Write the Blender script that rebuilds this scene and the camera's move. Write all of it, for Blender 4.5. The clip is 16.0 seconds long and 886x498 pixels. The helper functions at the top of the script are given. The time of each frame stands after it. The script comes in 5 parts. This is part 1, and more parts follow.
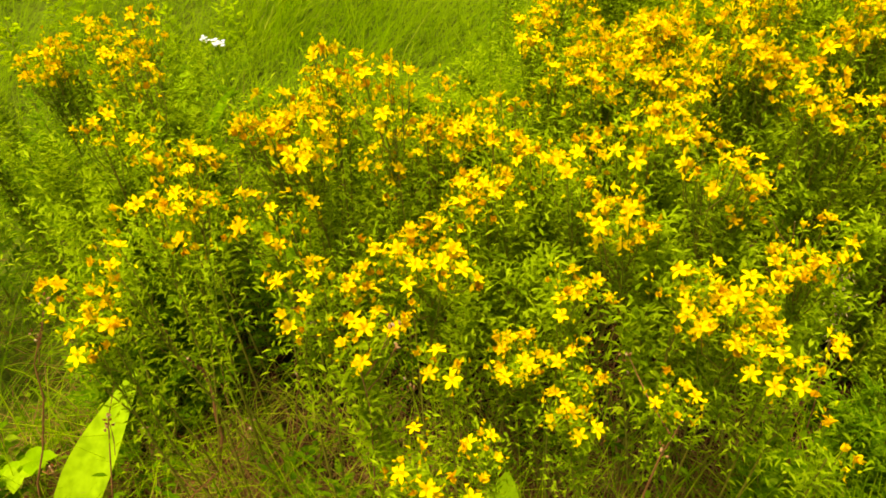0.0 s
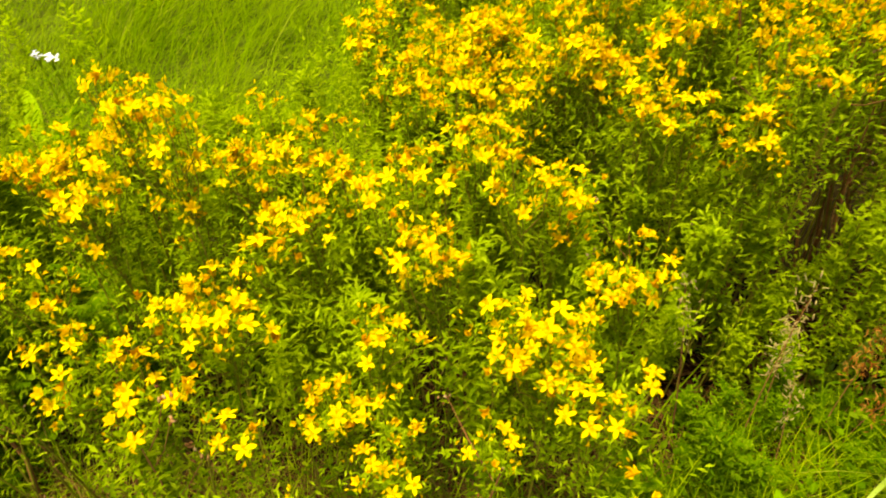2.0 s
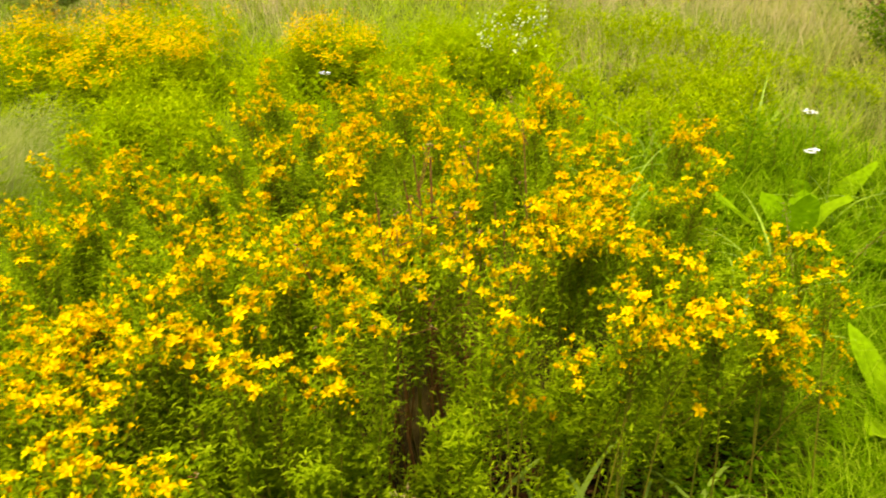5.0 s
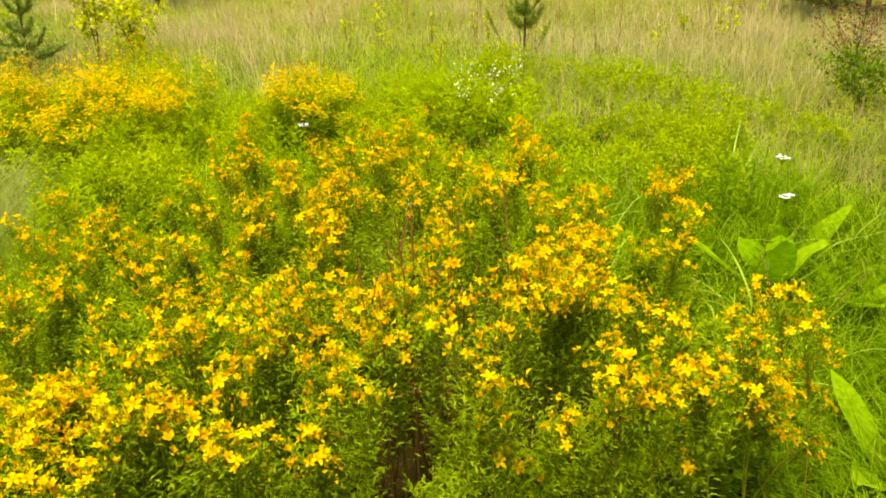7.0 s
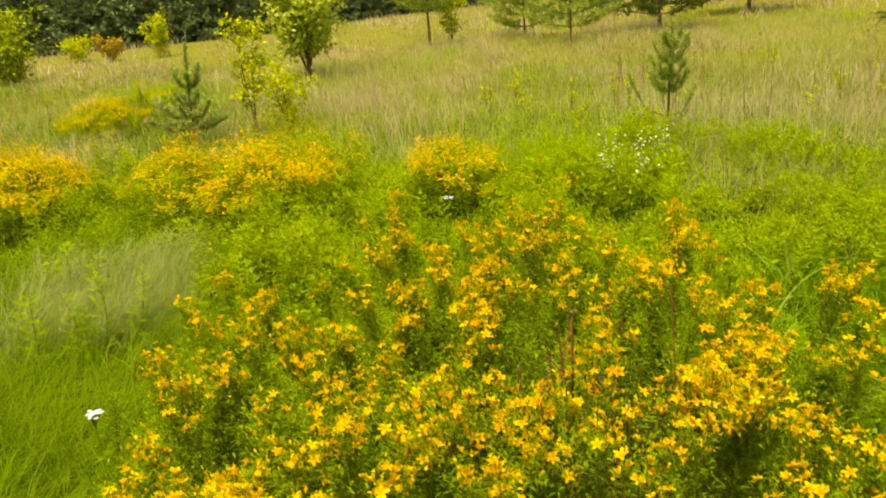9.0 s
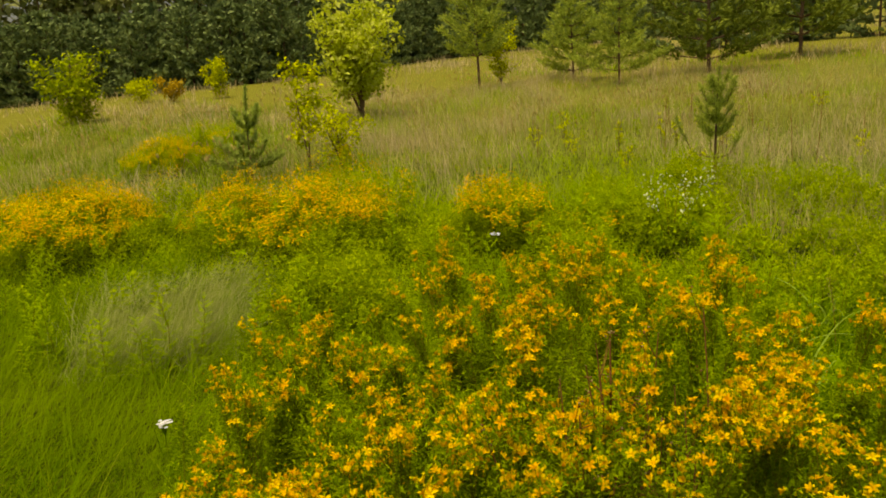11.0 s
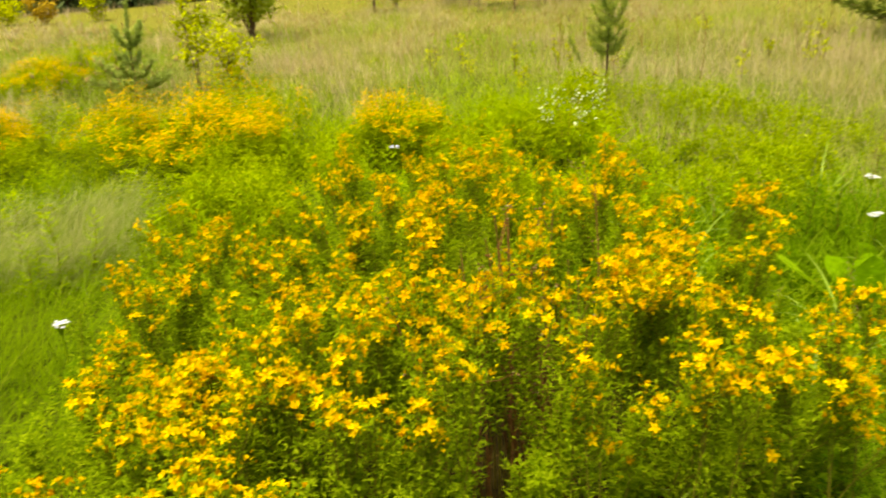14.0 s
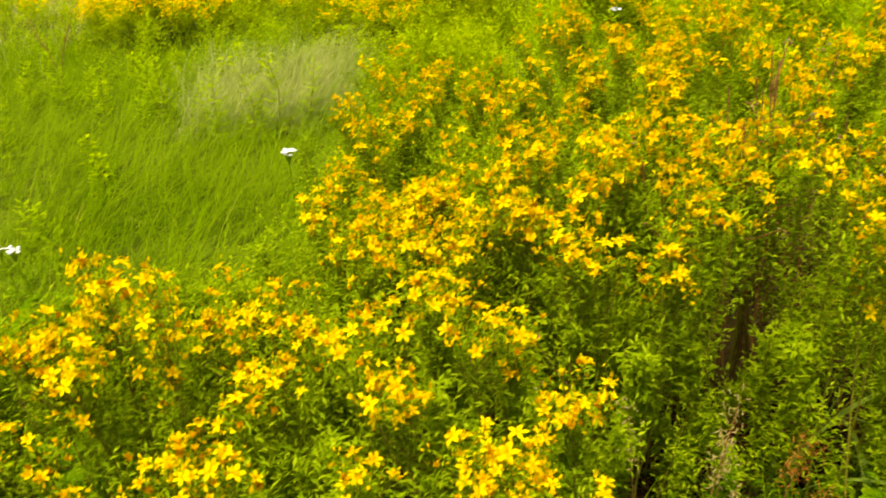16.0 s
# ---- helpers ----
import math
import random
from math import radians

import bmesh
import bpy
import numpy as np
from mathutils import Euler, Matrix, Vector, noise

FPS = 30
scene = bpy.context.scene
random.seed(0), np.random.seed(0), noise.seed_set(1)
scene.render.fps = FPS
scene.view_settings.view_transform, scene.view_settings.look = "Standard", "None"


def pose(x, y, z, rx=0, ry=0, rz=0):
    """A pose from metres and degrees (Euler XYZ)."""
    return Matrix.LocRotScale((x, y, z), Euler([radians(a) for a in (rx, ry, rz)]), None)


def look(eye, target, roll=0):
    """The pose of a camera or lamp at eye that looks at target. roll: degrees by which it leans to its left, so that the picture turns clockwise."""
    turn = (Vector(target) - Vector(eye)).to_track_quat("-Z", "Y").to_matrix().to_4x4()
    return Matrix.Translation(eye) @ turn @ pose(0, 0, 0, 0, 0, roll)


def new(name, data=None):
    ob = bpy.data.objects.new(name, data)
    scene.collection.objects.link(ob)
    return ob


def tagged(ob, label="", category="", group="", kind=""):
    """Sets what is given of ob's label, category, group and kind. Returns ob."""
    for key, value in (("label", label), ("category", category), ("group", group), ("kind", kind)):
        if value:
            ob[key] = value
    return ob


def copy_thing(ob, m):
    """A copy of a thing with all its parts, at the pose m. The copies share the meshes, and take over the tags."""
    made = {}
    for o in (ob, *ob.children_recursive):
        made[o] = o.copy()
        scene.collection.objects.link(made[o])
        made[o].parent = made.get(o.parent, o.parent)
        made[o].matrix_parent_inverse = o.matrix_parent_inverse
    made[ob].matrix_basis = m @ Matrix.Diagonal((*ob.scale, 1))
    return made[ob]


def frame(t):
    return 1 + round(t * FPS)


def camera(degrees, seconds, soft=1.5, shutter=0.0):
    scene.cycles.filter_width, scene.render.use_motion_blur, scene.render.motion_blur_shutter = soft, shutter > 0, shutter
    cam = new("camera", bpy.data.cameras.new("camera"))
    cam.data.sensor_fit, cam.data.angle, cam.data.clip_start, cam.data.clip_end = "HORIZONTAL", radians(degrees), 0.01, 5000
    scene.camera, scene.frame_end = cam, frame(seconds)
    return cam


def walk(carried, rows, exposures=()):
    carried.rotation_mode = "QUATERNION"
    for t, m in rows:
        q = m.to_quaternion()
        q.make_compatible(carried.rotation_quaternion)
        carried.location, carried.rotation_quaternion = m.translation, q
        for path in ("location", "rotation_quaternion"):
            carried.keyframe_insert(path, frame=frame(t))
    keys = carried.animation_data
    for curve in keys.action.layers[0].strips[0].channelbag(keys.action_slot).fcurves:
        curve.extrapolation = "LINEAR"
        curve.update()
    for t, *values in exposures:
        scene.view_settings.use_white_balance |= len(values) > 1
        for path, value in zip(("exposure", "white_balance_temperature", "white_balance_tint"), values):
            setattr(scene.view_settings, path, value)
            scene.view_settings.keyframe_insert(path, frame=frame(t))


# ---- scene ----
cam = camera(58.3, 16.0, soft=1.75, shutter=0.35)
PATH = [
    (0, (-0.008, 0.014, 1.247), (-0.206, 1.587, 0.029), -2.9),
    (0.5, (0.021, 0.047, 1.222), (-0.178, 1.609, -0.011), -3.5),
    (1, (0.086, 0.1, 1.205), (-0.096, 1.648, -0.048), -4.2),
    (1.5, (0.142, 0.151, 1.212), (0.011, 1.678, -0.073), -5.4),
    (2, (0.158, 0.143, 1.235), (0.12, 1.695, -0.026), -3.6),
    (2.5, (0.149, 0.109, 1.288), (0.23, 1.711, 0.093), -3.8),
    (3, (0.171, 0.075, 1.328), (0.386, 1.719, 0.209), -3.5),
    (3.5, (0.212, 0.05, 1.361), (0.558, 1.714, 0.307), -3.3),
    (4, (0.272, 0.042, 1.406), (0.74, 1.727, 0.436), -3.2),
    (4.5, (0.303, 0.033, 1.409), (0.91, 1.702, 0.49), -2.5),
    (5, (0.337, 0.027, 1.414), (1.055, 1.671, 0.529), -2.0),
    (5.2, (0.35, 0.028, 1.417), (1.107, 1.662, 0.547), -1.7),
    (7.3, (0.34, 0.059, 1.453), (1.126, 1.729, 0.683), -2.5),
    (7.5, (0.338, 0.071, 1.466), (1.087, 1.765, 0.71), -2.8),
    (8, (0.332, 0.085, 1.487), (1.003, 1.827, 0.768), -3.6),
    (8.5, (0.316, 0.104, 1.499), (0.933, 1.878, 0.814), -3.8),
    (9, (0.314, 0.127, 1.53), (0.82, 1.952, 0.889), -4.9),
    (9.2, (0.307, 0.116, 1.554), (0.798, 1.954, 0.931), -5.2),
    (11.3, (0.269, -0.085, 1.538), (0.676, 1.799, 1.006), -4.8),
    (11.5, (0.279, -0.160, 1.560), (0.759, 1.683, 0.956), -4.5),
    (12, (0.247, -0.143, 1.547), (0.881, 1.607, 0.816), -1.7),
    (12.5, (0.28, -0.134, 1.521), (1.033, 1.561, 0.773), -1.0),
    (13, (0.281, -0.128, 1.504), (1.077, 1.547, 0.755), -1.0),
    (13.5, (0.269, -0.101, 1.466), (1.057, 1.596, 0.76), -1.7),
    (14, (0.235, -0.078, 1.436), (0.859, 1.684, 0.725), -3.8),
    (14.5, (0.22, -0.026, 1.387), (0.673, 1.771, 0.635), -4.5),
    (15, (0.198, -0.013, 1.363), (0.557, 1.773, 0.536), -4.0),
    (15.5, (0.175, 0.018, 1.338), (0.43, 1.785, 0.437), -4.9),
    (16, (0.135, 0.025, 1.293), (0.276, 1.789, 0.36), -4.9),
]
EXPOSURES = [(0.0, 0.95, 7450, 8), (1.5, 1.06, 7650, 8), (2.5, 1.06, 7500, 8), (4.0, 0.92, 7350, 8), (5.0, 0.87, 7250, 8), (7.5, 0.90, 7250, 8), (8.5, 0.78, 7400, 8), (9.0, 0.58, 7500, 8), (11.3, -0.16, 8200, 8), (11.6, -0.06, 8100, 8), (12.0, 0.34, 7400, 8), (12.5, 0.54, 7250, 8), (13.5, 0.72, 7250, 8), (15.0, 0.76, 7300, 8), (16.0, 0.87, 7350, 8)]
walk(cam, [(t, look(eye, target, roll)) for t, eye, target, roll in PATH], EXPOSURES)

# ---- light ----
world = bpy.data.worlds.new("sky")
scene.world = world
world.use_nodes = True
wn = world.node_tree.nodes
sky = wn.new("ShaderNodeTexSky")
sky.sky_type, sky.sun_disc = "NISHITA", False
sky.sun_elevation, sky.sun_rotation = radians(76), radians(231)
sky.dust_density, sky.air_density = 4.0, 1.0
world.node_tree.links.new(sky.outputs[0], wn["Background"].inputs[0])
wn["Background"].inputs[1].default_value = 0.15
sun = new("sun", bpy.data.lights.new("sun", "SUN"))
sun.data.energy, sun.data.angle, sun.data.color = 3.7, radians(28), (1.0, 0.93, 0.80)
sun.matrix_world = look((-5, -4, 26), (0, 0, 0))

rng = np.random.default_rng(7)


# ---- materials ----
def nodes_of(name):
    mat = bpy.data.materials.new(name)
    mat.use_nodes = True
    nt = mat.node_tree
    return mat, nt, nt.nodes["Principled BSDF"], nt.nodes["Material Output"]


def ramp(nt, fac, stops):
    r = nt.nodes.new("ShaderNodeValToRGB")
    while len(r.color_ramp.elements) < len(stops):
        r.color_ramp.elements.new(0.5)
    for e, (p, c) in zip(r.color_ramp.elements, stops):
        e.position, e.color = p, (*c, 1)
    nt.links.new(fac, r.inputs[0])
    return r.outputs[0]


def mixed(nt, a, b, fac, kind="MIX"):
    m = nt.nodes.new("ShaderNodeMix")
    m.data_type, m.blend_type = "RGBA", kind
    for sock, v in ((m.inputs[6], a), (m.inputs[7], b), (m.inputs[0], fac)):
        if hasattr(v, "links"):
            nt.links.new(v, sock)
        else:
            sock.default_value = v if isinstance(v, float) else (*v, 1)
    return m.outputs[2]


def plant_material(name, stops, rough=0.5, through_light=0.42, island=True, scale=60.0, patch=0.0, patch_colour=(0.3, 0.3, 0.1), gloss=0.0):
    """Leaf-like surface: colour by piece, fine mottling, some light passing through."""
    mat, nt, bsdf, out = nodes_of(name)
    if island:
        fac = nt.nodes.new("ShaderNodeNewGeometry").outputs["Random Per Island"]
    else:
        fac = nt.nodes.new("ShaderNodeObjectInfo").outputs["Random"]
    colour = ramp(nt, fac, stops)
    co = nt.nodes.new("ShaderNodeTexCoord")
    nz = nt.nodes.new("ShaderNodeTexNoise")
    nz.inputs["Scale"].default_value = scale
    nt.links.new(co.outputs["Object"], nz.inputs["Vector"])
    shade = ramp(nt, nz.outputs["Fac"], [(0.3, (0.72, 0.74, 0.66)), (0.7, (1.15, 1.12, 1.0))])
    colour = mixed(nt, colour, shade, 1.0, "MULTIPLY")
    if patch:
        big = nt.nodes.new("ShaderNodeTexNoise")
        big.inputs["Scale"].default_value = patch
        nt.links.new(co.outputs["Object"], big.inputs["Vector"])
        where = ramp(nt, big.outputs["Fac"], [(0.38, (0, 0, 0)), (0.58, (1, 1, 1))])
        colour = mixed(nt, colour, patch_colour, where)
    nt.links.new(colour, bsdf.inputs["Base Color"])
    bsdf.inputs["Roughness"].default_value = rough
    bsdf.inputs["Specular IOR Level"].default_value = gloss
    if through_light:
        tr = nt.nodes.new("ShaderNodeBsdfTranslucent")
        nt.links.new(colour, tr.inputs["Color"])
        mx = nt.nodes.new("ShaderNodeMixShader")
        mx.inputs[0].default_value = through_light
        nt.links.new(bsdf.outputs[0], mx.inputs[1])
        nt.links.new(tr.outputs[0], mx.inputs[2])
        nt.links.new(mx.outputs[0], out.inputs["Surface"])
    return mat


M_WORT = plant_material("wort_leaf", [(0, (0.105, 0.175, 0.004)), (0.5, (0.235, 0.335, 0.007)), (1, (0.37, 0.47, 0.013))], 0.55, 0.44)
M_HERB = plant_material("far_herb", [(0, (0.25, 0.37, 0.002)), (1, (0.47, 0.56, 0.006))], 0.55, 0.45)
M_MOUND = plant_material("mound_leaf", [(0, (0.20, 0.30, 0.004)), (0.6, (0.37, 0.47, 0.008)), (1, (0.51, 0.58, 0.012))], 0.55, 0.45)
M_LITTER = plant_material("leaf_litter", [(0, (0.035, 0.016, 0.005)), (0.7, (0.09, 0.035, 0.012)), (1, (0.20, 0.10, 0.03))], 0.8, 0.05)
M_STEM = plant_material("green_stem", [(0, (0.16, 0.21, 0.01)), (1, (0.24, 0.16, 0.02))], through_light=0.0)
M_PETAL = plant_material("petal", [(0, (0.76, 0.43, 0.001)), (0.5, (0.82, 0.55, 0.001)), (1, (0.85, 0.66, 0.002))], 0.55, 0.3, island=False, scale=180)
M_PETALFAR = plant_material("petal_mixed", [(0, (0.66, 0.29, 0.002)), (0.4, (0.83, 0.46, 0.003)), (1, (0.90, 0.62, 0.005))], 0.55, 0.3)
M_GOLD = plant_material("golden_petal", [(0, (0.91, 0.46, 0.002)), (0.5, (0.95, 0.60, 0.003)), (1, (0.96, 0.71, 0.004))], 0.55, 0.4, island=False, scale=180)
M_STAMEN = plant_material("stamen", [(0, (0.84, 0.48, 0.002)), (1, (0.90, 0.62, 0.004))], 0.5, 0.2)
M_WILT = plant_material("wilted_petal", [(0, (0.66, 0.32, 0.003)), (0.5, (0.82, 0.47, 0.002)), (1, (0.82, 0.54, 0.003))], 0.6, 0.25, island=False, scale=180)
M_WILTED = plant_material("wilted_scrap", [(0, (0.76, 0.42, 0.003)), (0.5, (0.86, 0.56, 0.003)), (1, (0.88, 0.67, 0.004))], 0.6, 0.25)
M_BUD = plant_material("bud", [(0, (0.30, 0.36, 0.004)), (0.6, (0.62, 0.50, 0.004)), (1, (0.78, 0.44, 0.004))], 0.5, 0.15)
M_GRASS = plant_material("grass", [(0, (0.07, 0.14, 0.002)), (0.5, (0.13, 0.23, 0.003)), (0.9, (0.21, 0.31, 0.006)), (1, (0.34, 0.37, 0.03))], 0.5, 0.35, scale=9, patch=1.6, patch_colour=(0.17, 0.255, 0.006))
M_PALE = plant_material("pale_grass", [(0, (0.20, 0.26, 0.03)), (0.6, (0.30, 0.33, 0.08)), (1, (0.43, 0.41, 0.18))], 0.5, 0.3, scale=9)
M_BROAD = plant_material("broad_grass", [(0, (0.20, 0.33, 0.004)), (1, (0.45, 0.57, 0.012))], 0.45, 0.5, scale=14)
M_BLADE = plant_material("pale_blade", [(0, (0.22, 0.36, 0.02)), (1, (0.40, 0.52, 0.06))], 0.4, 0.35, scale=14, gloss=0.1)
M_LUSH = plant_material("lush_grass", [(0, (0.09, 0.16, 0.002)), (0.7, (0.18, 0.27, 0.003)), (1, (0.31, 0.38, 0.01))], 0.45, 0.35, scale=14)
M_FRESH = plant_material("fresh_grass", [(0, (0.08, 0.17, 0.003)), (0.6, (0.17, 0.29, 0.005)), (1, (0.32, 0.44, 0.02))], 0.45, 0.4, scale=14)
M_DRY = plant_material("dry_grass", [(0, (0.15, 0.07, 0.015)), (0.6, (0.28, 0.17, 0.04)), (1, (0.12, 0.04, 0.01))], 0.7, 0.15, scale=20)
M_MEADOW = plant_material("meadow_grass", [(0, (0.30, 0.30, 0.04)), (0.4, (0.42, 0.38, 0.10)), (0.8, (0.52, 0.45, 0.19)), (1, (0.53, 0.40, 0.21))], 0.6, 0.45, scale=0.9, patch=0.7, patch_colour=(0.32, 0.37, 0.06))
M_PINK = plant_material("beige_grass", [(0, (0.40, 0.33, 0.13)), (0.5, (0.56, 0.46, 0.24)), (1, (0.62, 0.48, 0.30))], 0.6, 0.4, scale=3)
M_YELLOWGRASS = plant_material("yellow_grass", [(0, (0.24, 0.31, 0.01)), (1, (0.42, 0.46, 0.03))], 0.55, 0.4, scale=4)
# weed green, darkened to paint in the shade low round the stand
M_SHADED_WEED = plant_material("weed_leaf", [(0, (0.06, 0.13, 0.003)), (0.6, (0.11, 0.21, 0.004)), (1, (0.21, 0.30, 0.01))], 0.55)
M_DOCK = plant_material("dock_leaf", [(0, (0.19, 0.35, 0.006)), (1, (0.34, 0.50, 0.012))], 0.6, 0.45, island=False, scale=45)
M_NEEDLE = plant_material("needle", [(0, (0.24, 0.32, 0.05)), (0.6, (0.37, 0.44, 0.06)), (1, (0.50, 0.55, 0.09))], 0.5, 0.4)
M_BLUENEEDLE = plant_material("blue_needle", [(0, (0.29, 0.37, 0.07)), (0.6, (0.42, 0.50, 0.10)), (1, (0.54, 0.60, 0.12))], 0.5, 0.35)
M_DARKNEEDLE = plant_material("old_needle", [(0, (0.11, 0.15, 0.02)), (1, (0.23, 0.27, 0.035))], 0.55, 0.15)
M_WOODNEEDLE = plant_material("wood_needle", [(0, (0.12, 0.17, 0.06)), (0.6, (0.20, 0.26, 0.09)), (1, (0.27, 0.33, 0.12))], 0.6, 0.2, scale=1.5)
M_WILLOW = plant_material("willow_leaf", [(0, (0.42, 0.50, 0.02)), (0.6, (0.57, 0.62, 0.05)), (1, (0.68, 0.72, 0.14))], 0.5, 0.5)
M_BROADLEAF = plant_material("shrub_leaf", [(0, (0.22, 0.30, 0.004)), (0.6, (0.34, 0.42, 0.008)), (1, (0.48, 0.52, 0.03))], 0.5, 0.3)
M_YELLOWLEAF = plant_material("yellow_leaf", [(0, (0.40, 0.47, 0.005)), (1, (0.66, 0.66, 0.01))], 0.5, 0.35)
M_ORANGELEAF = plant_material("orange_leaf", [(0, (0.40, 0.26, 0.01)), (1, (0.52, 0.36, 0.03))], 0.5, 0.3)
M_DISTANT = plant_material("distant_leaf", [(0, (0.22, 0.26, 0.06)), (1, (0.44, 0.46, 0.18))], 0.6, 0.15)
M_WHITE = plant_material("white_petal", [(0, (0.76, 0.74, 0.78)), (1, (0.84, 0.84, 0.84))], 0.5, 0.25)
M_RUST = plant_material("rust_seed", [(0, (0.26, 0.08, 0.01)), (0.6, (0.42, 0.17, 0.02)), (1, (0.50, 0.26, 0.04))], 0.7, 0.15)
M_CREAM = plant_material("cream_petal", [(0, (0.62, 0.64, 0.34)), (1, (0.80, 0.80, 0.55))], 0.5, 0.3)
M_DRYSTEM = plant_material("dry_stem", [(0, (0.13, 0.045, 0.012)), (0.7, (0.24, 0.11, 0.03)), (1, (0.42, 0.31, 0.14))], 0.8, 0.0, scale=40)
M_BARK = plant_material("bark", [(0, (0.10, 0.06, 0.035)), (1, (0.20, 0.12, 0.07))], 0.9, 0.0, scale=25)
M_SEED = plant_material("seed_head", [(0, (0.40, 0.28, 0.09)), (0.6, (0.46, 0.37, 0.12)), (1, (0.42, 0.28, 0.11))], 0.7, 0.2, scale=3)


def ground_material():
    mat, nt, bsdf, out = nodes_of("meadow_soil")
    co = nt.nodes.new("ShaderNodeTexCoord")
    cols = []
    for scale, stops in ((0.35, [(0.35, (0.06, 0.10, 0.004)), (0.65, (0.13, 0.165, 0.012))]), (14.0, [(0.3, (0.5, 0.45, 0.35)), (0.7, (1.2, 1.2, 1.05))]), (120.0, [(0.3, (0.55, 0.5, 0.45)), (0.7, (1.25, 1.2, 1.1))])):
        nz = nt.nodes.new("ShaderNodeTexNoise")
        nz.inputs["Scale"].default_value = scale
        nz.inputs["Detail"].default_value = 6
        nt.links.new(co.outputs["Object"], nz.inputs["Vector"])
        cols.append((ramp(nt, nz.outputs["Fac"], stops), nz))
    stand_distance = nt.nodes.new("ShaderNodeVectorMath")
    stand_distance.operation = "DISTANCE"
    stand_distance.inputs[1].default_value = (0.5, 1.45, 0.0)
    nt.links.new(co.outputs["Object"], stand_distance.inputs[0])
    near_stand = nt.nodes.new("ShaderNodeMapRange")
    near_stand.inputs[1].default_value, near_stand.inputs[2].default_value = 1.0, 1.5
    nt.links.new(stand_distance.outputs["Value"], near_stand.inputs[0])
    # soil under the stand: brown litter, darkened further by painted-in plant shade
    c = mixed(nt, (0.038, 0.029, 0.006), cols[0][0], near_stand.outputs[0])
    far_meadow = nt.nodes.new("ShaderNodeMapRange")
    far_meadow.inputs[1].default_value, far_meadow.inputs[2].default_value = 7.0, 14.0
    nt.links.new(stand_distance.outputs["Value"], far_meadow.inputs[0])
    c = mixed(nt, c, (0.22, 0.23, 0.03), far_meadow.outputs[0])
    c = mixed(nt, c, cols[1][0], 1.0, "MULTIPLY")
    c = mixed(nt, c, cols[2][0], 1.0, "MULTIPLY")
    nt.links.new(c, bsdf.inputs["Base Color"])
    bsdf.inputs["Roughness"].default_value = 0.95
    bsdf.inputs["Specular IOR Level"].default_value = 0.05
    bump = nt.nodes.new("ShaderNodeBump")
    bump.inputs["Strength"].default_value = 0.6
    bump.inputs["Distance"].default_value = 0.02
    nt.links.new(cols[1][1].outputs["Fac"], bump.inputs["Height"])
    nt.links.new(bump.outputs[0], bsdf.inputs["Normal"])
    return mat


# ---- mesh tools ----
def unit(v):
    v = np.asarray(v, float)
    return v / np.maximum(np.linalg.norm(v, axis=-1, keepdims=True), 1e-9)


class Soup:
    """Gathers vertices and faces of many small pieces into one mesh."""

    def __init__(self):
        self.verts, self.faces, self.slots, self.count, self.slot = [], [], [], 0, 0

    def add(self, verts, faces):
        verts = np.asarray(verts, float).reshape(-1, 3)
        self.verts.append(verts)
        self.tie(np.asarray(faces, int) + self.count)
        self.count += len(verts)

    def tie(self, faces):
        self.faces.append(faces)
        self.slots.append(np.full(len(faces), self.slot))

    def merge(self, other, m, slot):
        """Takes in another soup, moved by the matrix m."""
        a = np.array(m)
        for f in other.faces:
            self.faces.append(f + self.count)
            self.slots.append(np.full(len(f), slot))
        v = np.concatenate(other.verts) @ a[:3, :3].T + a[:3, 3]
        self.verts.append(v)
        self.count += len(v)

    def mesh(self, name, material, smooth=True):
        me = bpy.data.meshes.new(name)
        v = np.concatenate(self.verts)
        me.vertices.add(len(v))
        me.vertices.foreach_set("co", v.ravel())
        loops = np.concatenate([f.ravel() for f in self.faces])
        totals = np.concatenate([np.full(len(f), f.shape[1]) for f in self.faces])
        me.loops.add(len(loops))
        me.loops.foreach_set("vertex_index", loops)
        me.polygons.add(len(totals))
        me.polygons.foreach_set("loop_start", np.r_[0, np.cumsum(totals)[:-1]])
        me.polygons.foreach_set("loop_total", totals)
        me.polygons.foreach_set("use_smooth", np.full(len(totals), smooth))
        for mat in material if isinstance(material, tuple) else (material,):
            me.materials.append(mat)
        if isinstance(material, tuple):
            me.polygons.foreach_set("material_index", np.concatenate(self.slots))
        me.update()
        me.validate()
        return me


def put_leaves(soup, at, way, face, length, width, fold=0.25, droop=0.15):
    """Pointed oval leaves with a folded midrib. All arguments are arrays over the leaves."""
    at, way, face = np.atleast_2d(at), unit(np.atleast_2d(way)), np.atleast_2d(face)
    n = len(at)
    side = unit(np.cross(way, face))
    up = np.cross(side, way)
    L, W = np.broadcast_to(length, n)[:, None], np.broadcast_to(width, n)[:, None]
    rim = fold * W
    v = np.stack([
        at,
        at + way * L * 0.30 + side * W * 0.5 + up * rim,
        at + way * L * 0.70 + side * W * 0.42 + up * (rim - droop * L * 0.4),
        at + way * L - up * droop * L,
        at + way * L * 0.70 - side * W * 0.42 + up * (rim - droop * L * 0.4),
        at + way * L * 0.30 - side * W * 0.5 + up * rim,
    ], 1)
    k = 6 * np.arange(n)[:, None]
    soup.add(v, np.concatenate([k + [0, 1, 2, 3], k + [0, 3, 4, 5]]))


